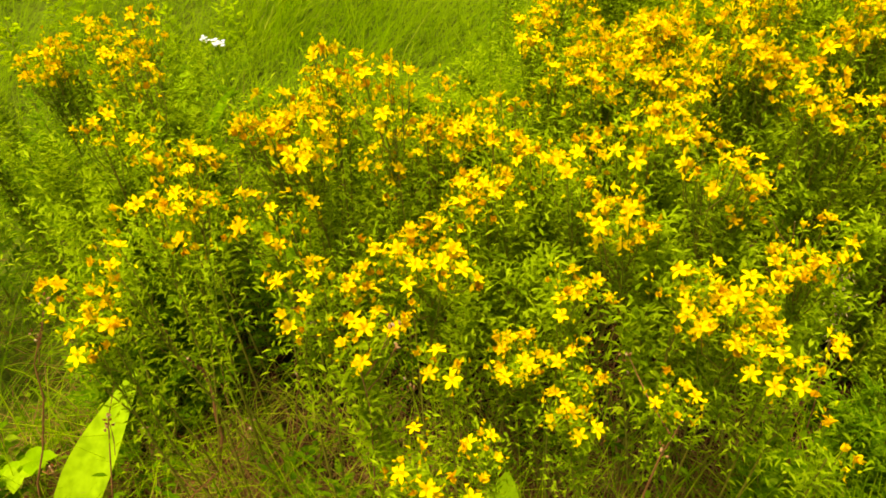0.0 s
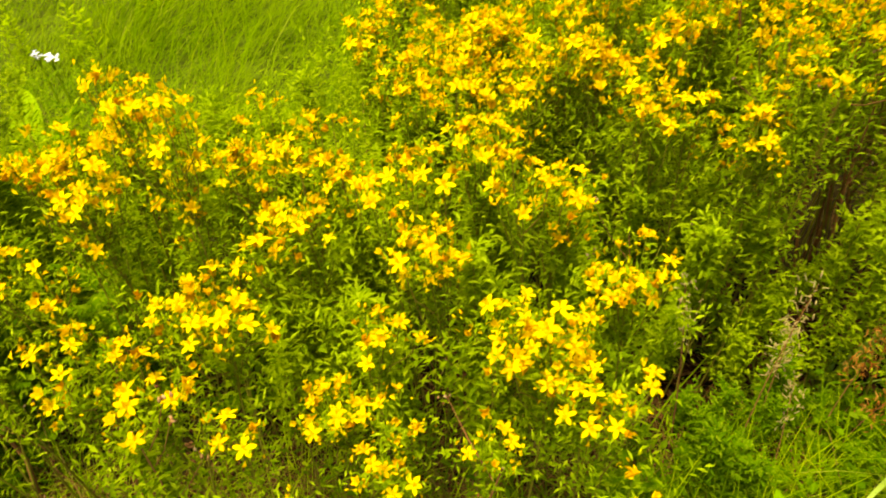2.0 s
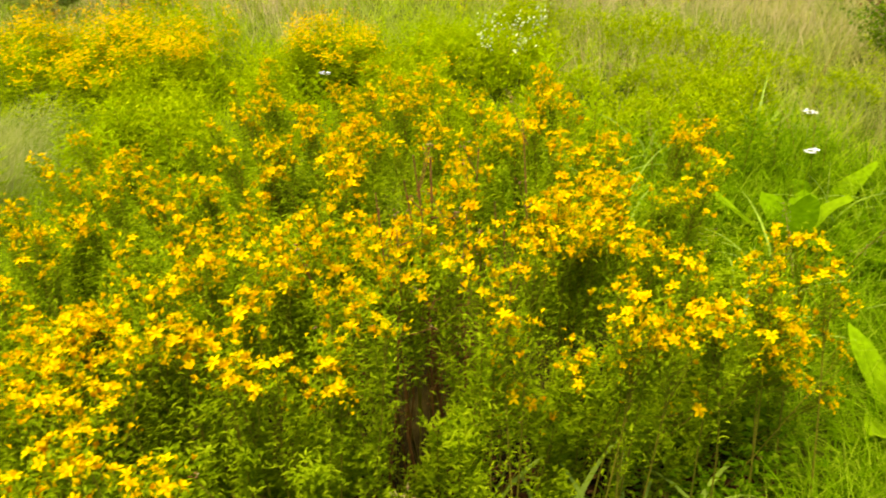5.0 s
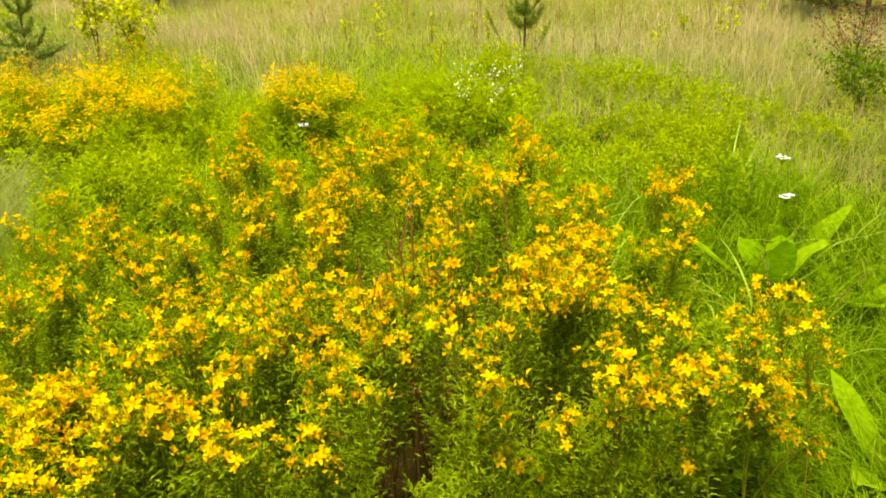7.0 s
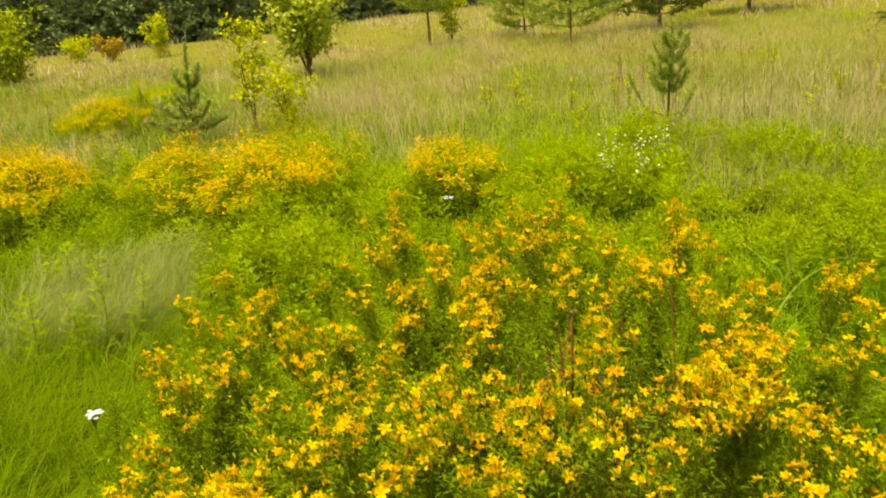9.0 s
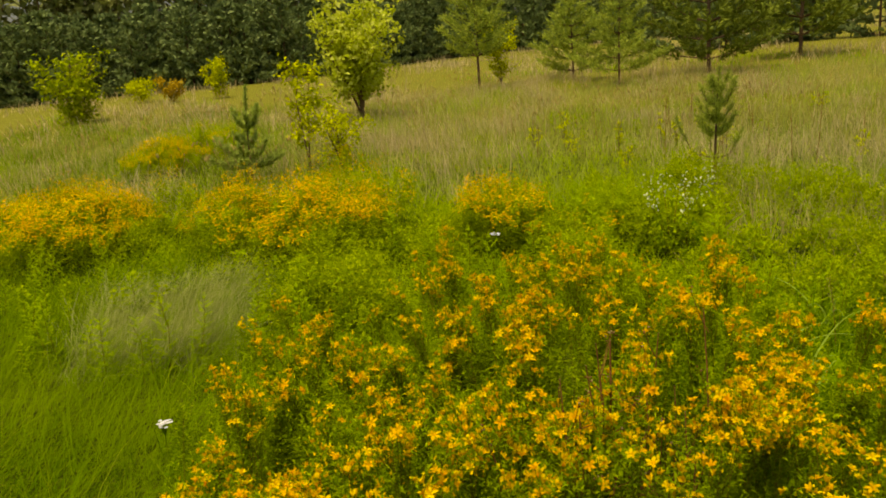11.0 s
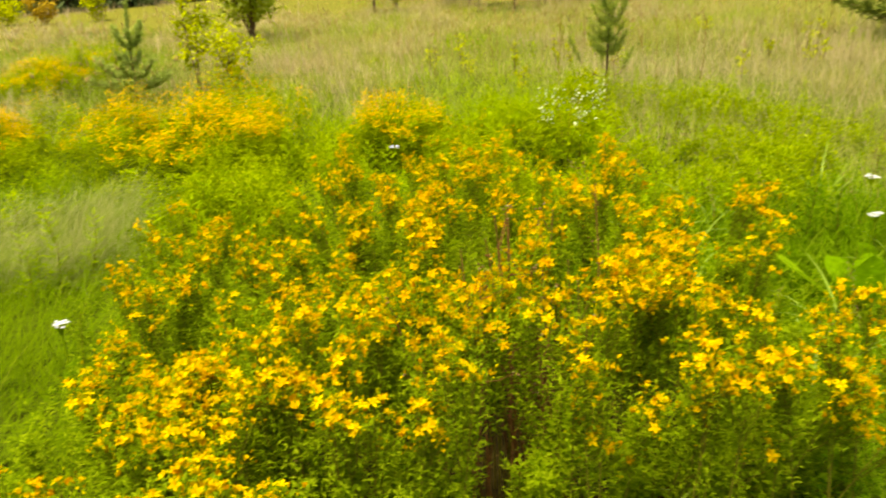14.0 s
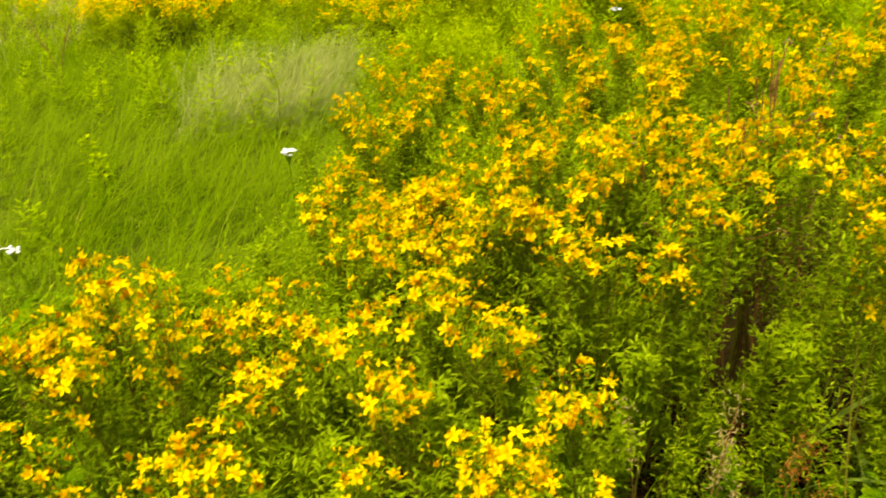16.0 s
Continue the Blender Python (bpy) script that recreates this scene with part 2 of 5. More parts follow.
def put_small(soup, at, way, face, length, width, fold=0.25, droop=0.1):
    """Small leaves, needles and husks: one folded kite each."""
    at, way, face = np.atleast_2d(at), unit(np.atleast_2d(way)), np.atleast_2d(face)
    n = len(at)
    side = unit(np.cross(way, face))
    up = np.cross(side, way)
    L, W = np.broadcast_to(length, n)[:, None], np.broadcast_to(width, n)[:, None]
    v = np.stack([at, at + way * L * 0.48 + side * W * 0.58 + up * fold * W, at + way * L - up * droop * L, at + way * L * 0.48 - side * W * 0.58 + up * fold * W], 1)
    soup.add(v, 4 * np.arange(n)[:, None] + [0, 1, 2, 3])


def put_blades(soup, at, heading, length, width, lean, curl, segments=3):
    """Grass blades: tapered strips that lean and curl over."""
    n = len(at)
    out = np.stack([np.cos(heading), np.sin(heading), np.zeros(n)], 1)
    side = np.stack([-np.sin(heading), np.cos(heading), np.zeros(n)], 1)
    rows, here = [], at.copy()
    step = (length / segments)[:, None]
    for i in range(segments + 1):
        w = (width * (1.0 - 0.88 * (i / segments) ** 1.5))[:, None] * 0.5
        rows += [here - side * w, here + side * w]
        a = np.minimum(lean + curl * (i + 0.5) / segments, 2.3)[:, None]
        here = here + step * (out * np.sin(a) + np.array([0, 0, 1.0]) * np.cos(a))
    v = np.stack(rows, 1)
    k = (2 * (segments + 1)) * np.arange(n)[:, None]
    soup.add(v, np.concatenate([k + [2 * i, 2 * i + 1, 2 * i + 3, 2 * i + 2] for i in range(segments)]))


def put_tube(soup, pts, radii, sides=5):
    pts = np.asarray(pts, float)
    rad = np.broadcast_to(radii, len(pts))
    tang = unit(np.gradient(pts, axis=0))
    ref = np.array([1.0, 0, 0]) if abs(tang[0][0]) < 0.8 else np.array([0, 1.0, 0])
    a = unit(np.cross(tang, ref))
    b = np.cross(tang, a)
    ang = np.linspace(0, 2 * math.pi, sides, endpoint=False)
    ring = pts[:, None] + rad[:, None, None] * (np.cos(ang)[None, :, None] * a[:, None] + np.sin(ang)[None, :, None] * b[:, None])
    faces = [[i * sides + j, i * sides + (j + 1) % sides, (i + 1) * sides + (j + 1) % sides, (i + 1) * sides + j] for i in range(len(pts) - 1) for j in range(sides)]
    soup.add(ring, faces)
    soup.add(ring[-1], [list(range(sides))])


def put_balls(soup, at, way, length, radius):
    """Small egg-shaped buds or seeds: six-sided spindles."""
    at, way = np.atleast_2d(at), unit(np.atleast_2d(way))
    n = len(at)
    a = unit(np.cross(way, np.where(np.abs(way[:, 2:3]) < 0.9, [[0, 0, 1.0]], [[1.0, 0, 0]])))
    b = np.cross(way, a)
    L, R = np.broadcast_to(length, n)[:, None], np.broadcast_to(radius, n)[:, None]
    v = [at]
    for f, r in ((0.3, 1.0), (0.7, 0.8)):
        v += [at + way * L * f + R * r * (math.cos(t) * a + math.sin(t) * b) for t in (0, 1.571, 3.142, 4.712)]
    v.append(at + way * L)
    k = 10 * np.arange(n)[:, None]
    soup.add(np.stack(v, 1), np.concatenate([k + [1 + i, 1 + (i + 1) % 4, 5 + (i + 1) % 4, 5 + i] for i in range(4)]))
    last = np.arange(n)[:, None] * 10 + soup.count - 10 * n
    soup.tie(np.concatenate([last + [0, 1 + (i + 1) % 4, 1 + i] for i in range(4)] + [last + [9, 5 + i, 5 + (i + 1) % 4] for i in range(4)]))


def child(name, mesh, parent, m=None, label="", kind=""):
    ob = new(name, mesh)
    ob.parent = parent
    if m is not None:
        ob.matrix_basis = m
    return tagged(ob, label=label, kind=kind)


def thing(name, m, label, category, group=""):
    ob = new(name)
    ob.empty_display_size = 0.05
    ob.matrix_basis = m
    return tagged(ob, label=label, category=category, group=group)


def scaled(s):
    return Matrix.Diagonal((s, s, s, 1))


# ---- ground ----
def lie(x, y):
    """Height of the ground, gently uneven, rising far off on the east side."""
    return 0.03 * np.sin(1.3 * x + 0.4) * np.cos(1.1 * y) - 0.02


soup = Soup()
gx = np.sinh(np.linspace(-8.2, 8.2, 121)) * 0.55
gy = np.sinh(np.linspace(-8.2, 8.2, 121)) * 0.55 + 2
GX, GY = np.meshgrid(gx, gy)
near = np.exp(-((np.hypot(GX, GY) / 40) ** 2))
GZ = lie(GX, GY) * near
n = len(gx)
idx = np.arange(n * n).reshape(n, n)
soup.add(np.stack([GX, GY, GZ], -1), np.stack([idx[:-1, :-1], idx[:-1, 1:], idx[1:, 1:], idx[1:, :-1]], -1).reshape(-1, 4))
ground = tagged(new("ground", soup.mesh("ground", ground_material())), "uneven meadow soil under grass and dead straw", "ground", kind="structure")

# ---- St John's wort ----
FLOWERING = []
# shoots round (-0.6, 1.0)
FLOWERING += [
    (-0.54, 0.67, 0.63, 2), (-0.48, 0.67, 0.63, 2), (-0.61, 0.71, 0.63, 2), (-0.53, 0.74, 0.63, 4), (-0.44, 0.82, 0.64, 1), (-0.50, 0.84, 0.64, 1),
    (-0.54, 0.87, 0.64, 3), (-0.46, 0.98, 0.66, 20), (-0.62, 1.05, 0.65, 1), (-0.69, 1.09, 0.65, 4), (-0.92, 1.21, 0.65, 3), (-0.76, 1.30, 0.66, 4),
    (-0.71, 1.32, 0.66, 5), (-0.91, 1.36, 0.65, 8),
]
# shoots round (-0.3, 1.0)
FLOWERING += [
    (-0.19, 0.72, 0.60, 10), (-0.27, 0.73, 0.62, 6), (-0.25, 0.78, 0.63, 1), (-0.16, 0.78, 0.62, 7), (-0.44, 0.88, 0.65, 7), (-0.36, 0.88, 0.64, 8),
    (-0.33, 0.97, 0.64, 4), (-0.23, 1.00, 0.73, 12), (-0.32, 1.02, 0.69, 14), (-0.38, 1.05, 0.67, 4), (-0.43, 1.07, 0.68, 13), (-0.27, 1.09, 0.76, 7),
    (-0.13, 1.13, 0.63, 9), (-0.14, 1.31, 0.63, 1),
]
# shoots round (0.0, 0.7)
FLOWERING += [
    (-0.08, 0.52, 0.51, 2), (-0.13, 0.55, 0.53, 4), (-0.07, 0.63, 0.46, 2), (0.06, 0.68, 0.47, 2), (0.20, 0.70, 0.50, 4), (-0.12, 0.71, 0.55, 2),
    (0.08, 0.73, 0.50, 5), (0.19, 0.75, 0.57, 15), (0.03, 0.76, 0.49, 3), (-0.09, 0.79, 0.63, 20), (0.09, 0.80, 0.58, 6), (-0.02, 0.80, 0.48, 14),
    (0.23, 0.85, 0.62, 8), (0.11, 0.90, 0.65, 14),
]
# shoots round (0.1, 1.1)
FLOWERING += [
    (0.23, 0.94, 0.69, 6), (-0.11, 0.95, 0.63, 2), (0.12, 0.96, 0.73, 3), (-0.04, 0.98, 0.62, 2), (0.07, 1.00, 0.66, 8), (-0.08, 1.04, 0.61, 9),
    (0.20, 1.04, 0.69, 6), (0.02, 1.09, 0.61, 6), (0.21, 1.11, 0.68, 5), (0.17, 1.18, 0.68, 4), (0.02, 1.18, 0.60, 5), (-0.08, 1.25, 0.56, 10),
    (0.21, 1.34, 0.64, 4), (0.14, 1.34, 0.64, 4), (0.06, 1.39, 0.62, 18),
]
# shoots round (0.5, 0.9)
FLOWERING += [
    (0.34, 0.59, 0.57, 1), (0.27, 0.71, 0.57, 2), (0.35, 0.73, 0.57, 5), (0.27, 0.78, 0.60, 9), (0.32, 0.85, 0.62, 19),
    (0.32, 0.93, 0.63, 7), (0.29, 0.99, 0.63, 7),
    (0.32, 1.13, 0.67, 20),
]
# shoots round (0.6, 1.3)
FLOWERING += [
    (0.27, 1.28, 0.65, 2), (0.39, 1.31, 0.67, 10), (0.90, 1.32, 0.69, 3), (0.76, 1.35, 0.70, 3),
    (0.84, 1.35, 0.69, 2), (0.33, 1.35, 0.66, 2), (0.94, 1.38, 0.68, 2),
]
# shoots round (1.2, 1.1)
FLOWERING += [
    (1.25, 1.31, 0.68, 5), (1.03, 1.33, 0.69, 2), (1.13, 1.36, 0.69, 6),
    (1.25, 1.39, 0.68, 12), (1.02, 1.40, 0.70, 3),
]
# shoots round (1.5, 1.1)
FLOWERING += [
    (1.31, 1.32, 0.69, 4),
]
# shoots round (-0.1, 1.5)
FLOWERING += [
    (0.27, 1.41, 0.65, 8), (-0.80, 1.41, 0.66, 4), (0.20, 1.45, 0.64, 8), (-0.76, 1.46, 0.67, 3), (-0.88, 1.48, 0.66, 3), (0.10, 1.50, 0.62, 3),
    (0.24, 1.52, 0.63, 5), (-0.04, 1.54, 0.62, 5), (0.27, 1.56, 0.63, 2), (0.12, 1.58, 0.62, 4), (0.33, 1.59, 0.64, 6), (0.00, 1.61, 0.62, 6),
    (0.07, 1.65, 0.62, 6), (0.06, 1.76, 0.62, 5),
]
# shoots round (0.2, 2.2)
FLOWERING += [
    (0.07, 1.86, 0.62, 3), (0.34, 1.86, 0.63, 3), (0.15, 1.93, 0.60, 2), (0.11, 2.02, 0.63, 4), (0.19, 2.08, 0.58, 3), (0.07, 2.14, 0.63, 6),
    (0.22, 2.14, 0.61, 4), (0.30, 2.17, 0.62, 4), (0.08, 2.22, 0.63, 3), (0.26, 2.31, 0.63, 6), (0.17, 2.34, 0.66, 4), (0.35, 2.49, 0.61, 6),
    (0.15, 2.56, 0.65, 1), (0.27, 2.78, 0.63, 2),
]
# shoots round (0.6, 1.6)
FLOWERING += [
    (0.54, 1.42, 0.71, 4), (0.80, 1.45, 0.71, 7), (0.61, 1.46, 0.69, 3), (0.73, 1.47, 0.70, 3), (0.66, 1.48, 0.69, 3), (0.37, 1.56, 0.66, 2),
    (0.49, 1.56, 0.67, 3), (0.65, 1.61, 0.68, 3), (0.71, 1.66, 0.68, 3), (0.35, 1.71, 0.64, 2), (0.44, 1.73, 0.65, 3), (0.65, 1.74, 0.66, 2),
    (0.79, 1.76, 0.68, 2), (0.54, 1.79, 0.61, 2),
]
# shoots round (0.6, 2.2)
FLOWERING += [
    (0.45, 1.83, 0.71, 5), (0.51, 1.88, 0.61, 3), (0.60, 1.90, 0.61, 3), (0.66, 1.93, 0.65, 3), (0.74, 2.07, 0.66, 3), (0.50, 2.09, 0.68, 6),
    (0.56, 2.09, 0.66, 5), (0.44, 2.11, 0.67, 6), (0.68, 2.13, 0.65, 3), (0.77, 2.32, 0.66, 3), (0.67, 2.35, 0.65, 3), (0.41, 2.66, 0.59, 4),
    (0.77, 2.67, 0.66, 3), (0.56, 2.68, 0.63, 2), (0.64, 2.69, 0.64, 2),
]
# shoots round (1.1, 1.8)
FLOWERING += [
    (1.00, 1.45, 0.71, 3), (0.90, 1.46, 0.70, 4), (1.05, 1.49, 0.77, 5), (1.29, 1.51, 0.69, 5), (0.98, 1.59, 0.72, 1), (1.04, 1.59, 0.72, 3),
    (1.12, 1.69, 0.72, 3), (1.15, 1.89, 0.68, 3), (1.35, 1.99, 0.70, 4), (0.90, 1.99, 0.68, 11), (1.29, 2.05, 0.69, 4), (1.22, 2.07, 0.68, 4),
    (0.84, 2.07, 0.67, 5), (1.16, 2.14, 0.67, 4),
]
# shoots round (1.6, 1.7)
FLOWERING += [
    (1.61, 1.41, 0.67, 2), (1.55, 1.44, 0.68, 2), (1.38, 1.46, 0.69, 6), (1.63, 1.48, 0.67, 2), (1.78, 1.48, 0.67, 2), (1.48, 1.52, 0.68, 10),
    (1.81, 1.60, 0.67, 3), (1.48, 1.67, 0.69, 4), (1.47, 1.74, 0.69, 6), (1.90, 1.79, 0.68, 6), (1.59, 1.80, 0.69, 5), (1.51, 1.91, 0.69, 5),
    (1.46, 1.96, 0.69, 6), (1.45, 2.06, 0.69, 5), (1.72, 2.14, 0.69, 5),
]
# shoots round (1.3, 2.3)
FLOWERING += [
    (1.07, 2.16, 0.67, 6), (1.48, 2.19, 0.69, 4), (1.02, 2.22, 0.67, 5), (1.67, 2.23, 0.69, 5), (1.42, 2.29, 0.69, 4), (1.75, 2.29, 0.69, 5),
    (0.97, 2.29, 0.67, 5), (1.29, 2.30, 0.68, 5), (1.09, 2.31, 0.67, 5), (0.84, 2.32, 0.67, 4), (0.89, 2.33, 0.67, 5), (1.05, 2.41, 0.67, 5),
    (1.75, 2.44, 0.69, 5), (1.24, 2.48, 0.67, 5),
]
# shoots round (1.2, 2.8)
FLOWERING += [
    (1.57, 2.49, 0.68, 3), (1.13, 2.51, 0.67, 6), (1.34, 2.53, 0.67, 5), (0.96, 2.56, 0.67, 5), (1.49, 2.57, 0.68, 4), (1.24, 2.60, 0.67, 6),
    (1.09, 2.71, 0.67, 3), (1.40, 2.78, 0.67, 6), (1.52, 2.83, 0.67, 6), (0.95, 2.83, 0.66, 4), (0.85, 2.84, 0.66, 2), (0.81, 3.03, 0.65, 2),
    (1.41, 3.09, 0.67, 1), (0.98, 3.11, 0.66, 4), (1.01, 3.44, 0.66, 2),
]
# shoots at the west end
FLOWERING += [
    (-0.32, 1.26, 0.63, 4), (-0.37, 1.30, 0.63, 3), (-0.28, 1.18, 0.63, 3), (-0.22, 1.14, 0.63, 2), (-0.21, 1.06, 0.63, 4), (-0.16, 1.18, 0.63, 3),
    (-0.36, 1.21, 0.63, 3), (-0.21, 0.99, 0.63, 1), (-0.18, 1.13, 0.63, 2), (-0.07, 1.02, 0.63, 3), (0.01, 1.09, 0.63, 3), (0.05, 0.99, 0.63, 3),
]
# splayed shoots on the front of the bush, west half
FLANK = [
    (0.21, 1.37, 0.66, 2), (0.25, 1.43, 0.66, 5), (0.28, 1.36, 0.66, 3), (0.31, 1.32, 0.66, 1), (0.34, 1.32, 0.66, 1), (0.42, 1.31, 0.67, 4),
    (0.47, 1.22, 0.67, 5), (0.47, 1.64, 0.68, 4), (0.48, 1.19, 0.64, 4), (0.50, 1.34, 0.68, 5), (0.52, 1.18, 0.64, 3), (0.55, 1.18, 0.59, 1),
    (0.57, 1.17, 0.54, 1), (0.59, 1.60, 0.70, 3), (0.60, 1.16, 0.62, 4), (0.60, 1.40, 0.70, 3), (0.62, 1.15, 0.69, 3), (0.63, 1.14, 0.64, 3),
    (0.65, 1.28, 0.71, 5), (0.66, 1.45, 0.72, 2), (0.70, 1.23, 0.71, 3), (0.72, 1.18, 0.71, 2), (0.77, 1.39, 0.75, 3), (0.78, 1.29, 0.74, 3),
    (0.88, 1.24, 0.75, 3), (0.89, 1.37, 0.77, 2), (0.90, 1.07, 0.67, 1), (0.90, 1.07, 0.54, 2), (0.91, 1.15, 0.73, 3), (0.92, 1.07, 0.70, 2),
    (0.94, 1.07, 0.50, 1), (0.95, 1.07, 0.67, 1), (0.98, 1.06, 0.49, 1), (1.01, 1.05, 0.60, 1),
]
# splayed shoots on the front of the bush, east half
FLANK += [
    (1.04, 1.03, 0.56, 1), (1.05, 1.22, 0.74, 5), (1.07, 1.02, 0.59, 1), (1.10, 1.00, 0.58, 1), (1.11, 0.99, 0.68, 4), (1.13, 0.98, 0.64, 2),
    (1.13, 1.32, 0.76, 6), (1.14, 0.97, 0.61, 2), (1.15, 1.05, 0.69, 4), (1.16, 1.26, 0.74, 6), (1.18, 0.99, 0.68, 3), (1.19, 0.96, 0.64, 5),
    (1.24, 1.28, 0.72, 5), (1.25, 0.97, 0.67, 8), (1.26, 0.97, 0.45, 1), (1.26, 1.17, 0.70, 4), (1.30, 1.09, 0.69, 6), (1.30, 0.97, 0.65, 4),
    (1.31, 1.18, 0.70, 3), (1.36, 1.40, 0.71, 4), (1.44, 0.99, 0.50, 1), (1.46, 1.00, 0.63, 3), (1.48, 1.00, 0.56, 4), (1.50, 1.07, 0.66, 6),
    (1.54, 1.02, 0.58, 4), (1.59, 1.03, 0.41, 6), (1.60, 1.03, 0.47, 4), (1.62, 1.04, 0.49, 4), (1.63, 1.16, 0.66, 5), (1.63, 1.04, 0.62, 4),
    (1.66, 1.09, 0.66, 5), (1.81, 1.08, 0.21, 4), (1.82, 1.08, 0.25, 1), (1.82, 1.08, 0.48, 3), (1.82, 1.08, 0.37, 2),
]


def petal_star(name, open_angle, size, material, seed, stamens=0):
    """Five pinwheel petals round a short throat."""
    r = np.random.default_rng(seed)
    soup = Soup()
    for i in range(5):
        a = 2 * math.pi * i / 5 + r.uniform(-0.12, 0.12)
        tilt = open_angle + r.uniform(-0.15, 0.15)
        out = np.array([math.cos(a) * math.cos(tilt), math.sin(a) * math.cos(tilt), math.sin(tilt)])
        side = np.array([-math.sin(a), math.cos(a), 0])
        up = np.cross(out, side)
        L, W = size * r.uniform(0.92, 1.06), size * 0.50
        ctr = [out * L * f + up * L * 0.10 * math.sin(3 * f) for f in (0.03, 0.34, 0.68, 0.88, 1.0)]
        rim = [(0.10, 0.10), (0.38, 0.44), (0.44, 0.50), (0.20, 0.32), (0.01, 0.05)]
        v = []
        for c, (lw, rw) in zip(ctr, rim):
            v += [c - side * W * lw + up * W * 0.10 * lw, c - up * W * 0.05, c + side * W * rw + up * W * 0.10 * rw]
        f = []
        for k in range(4):
            f += [[3 * k, 3 * k + 1, 3 * k + 4, 3 * k + 3], [3 * k + 1, 3 * k + 2, 3 * k + 5, 3 * k + 4]]
        soup.add(v, f)
    if stamens:
        soup.slot = 1
        a, t = r.uniform(0, 6.283, stamens), r.uniform(0.15, 0.95, stamens)
        way = np.stack([np.cos(a) * np.sin(t), np.sin(a) * np.sin(t), np.cos(t)], 1)
        put_small(soup, way * 0.001, way, np.roll(way, 1, 1) + 0.1, size * r.uniform(0.5, 0.7, stamens), size * 0.09, 0, 0)
        return soup.mesh(name, (material, M_STAMEN))
    return soup.mesh(name, material)


def stamen_tuft(name, size, seed):
    r = np.random.default_rng(seed)
    soup = Soup()
    n = 16
    a, t = r.uniform(0, 6.283, n), r.uniform(0.15, 0.95, n)
    way = np.stack([np.cos(a) * np.sin(t), np.sin(a) * np.sin(t), np.cos(t)], 1)
    put_small(soup, way * 0.001, way, np.roll(way, 1, 1) + 0.1, size * r.uniform(0.45, 0.62, n), size * 0.05, 0, 0)
    put_small(soup, way * size * 0.48, way, np.roll(way, 2, 1) + 0.1, size * 0.12, size * 0.10, 0.3, 0)
    return soup.mesh(name, M_STAMEN)


def crumpled(name, size, seed):
    """A spent flower: shrivelled petals twisted upward."""
    r = np.random.default_rng(seed)
    soup = Soup()
    n = 8
    a, t = r.uniform(0, 6.283, n), r.uniform(0.2, 0.9, n)
    way = np.stack([np.cos(a) * np.sin(t), np.sin(a) * np.sin(t), np.cos(t)], 1)
    put_leaves(soup, np.zeros((n, 3)), way, r.normal(size=(n, 3)), size * r.uniform(0.6, 1.0, n), size * 0.34, 0.5, 0.3)
    return soup.mesh(name, M_WILT)


OPEN = [petal_star("flower", a, 0.0148, M_PETAL, s) for s, a in enumerate((0.05, 0.22, 0.42, 0.12))]
CUP = [petal_star("flower", 1.0, 0.0146, M_PETAL, 11), petal_star("flower", 1.2, 0.0132, M_PETAL, 12)]
GOLD_OPEN = [petal_star("flower", a, 0.0142, M_GOLD, s, 10) for s, a in enumerate((0.05, 0.25, 0.5, 0.3))]
GOLD_CUP = [petal_star("flower", 0.9, 0.0138, M_GOLD, 13), petal_star("flower", 1.15, 0.0128, M_GOLD, 14)]
SPENT = [crumpled("spent_flower", 0.0125, s) for s in range(20, 24)]
TUFTS = [stamen_tuft("stamen_tuft", 0.017, 31), stamen_tuft("stamen_tuft", 0.017, 32)]
H0 = 0.64


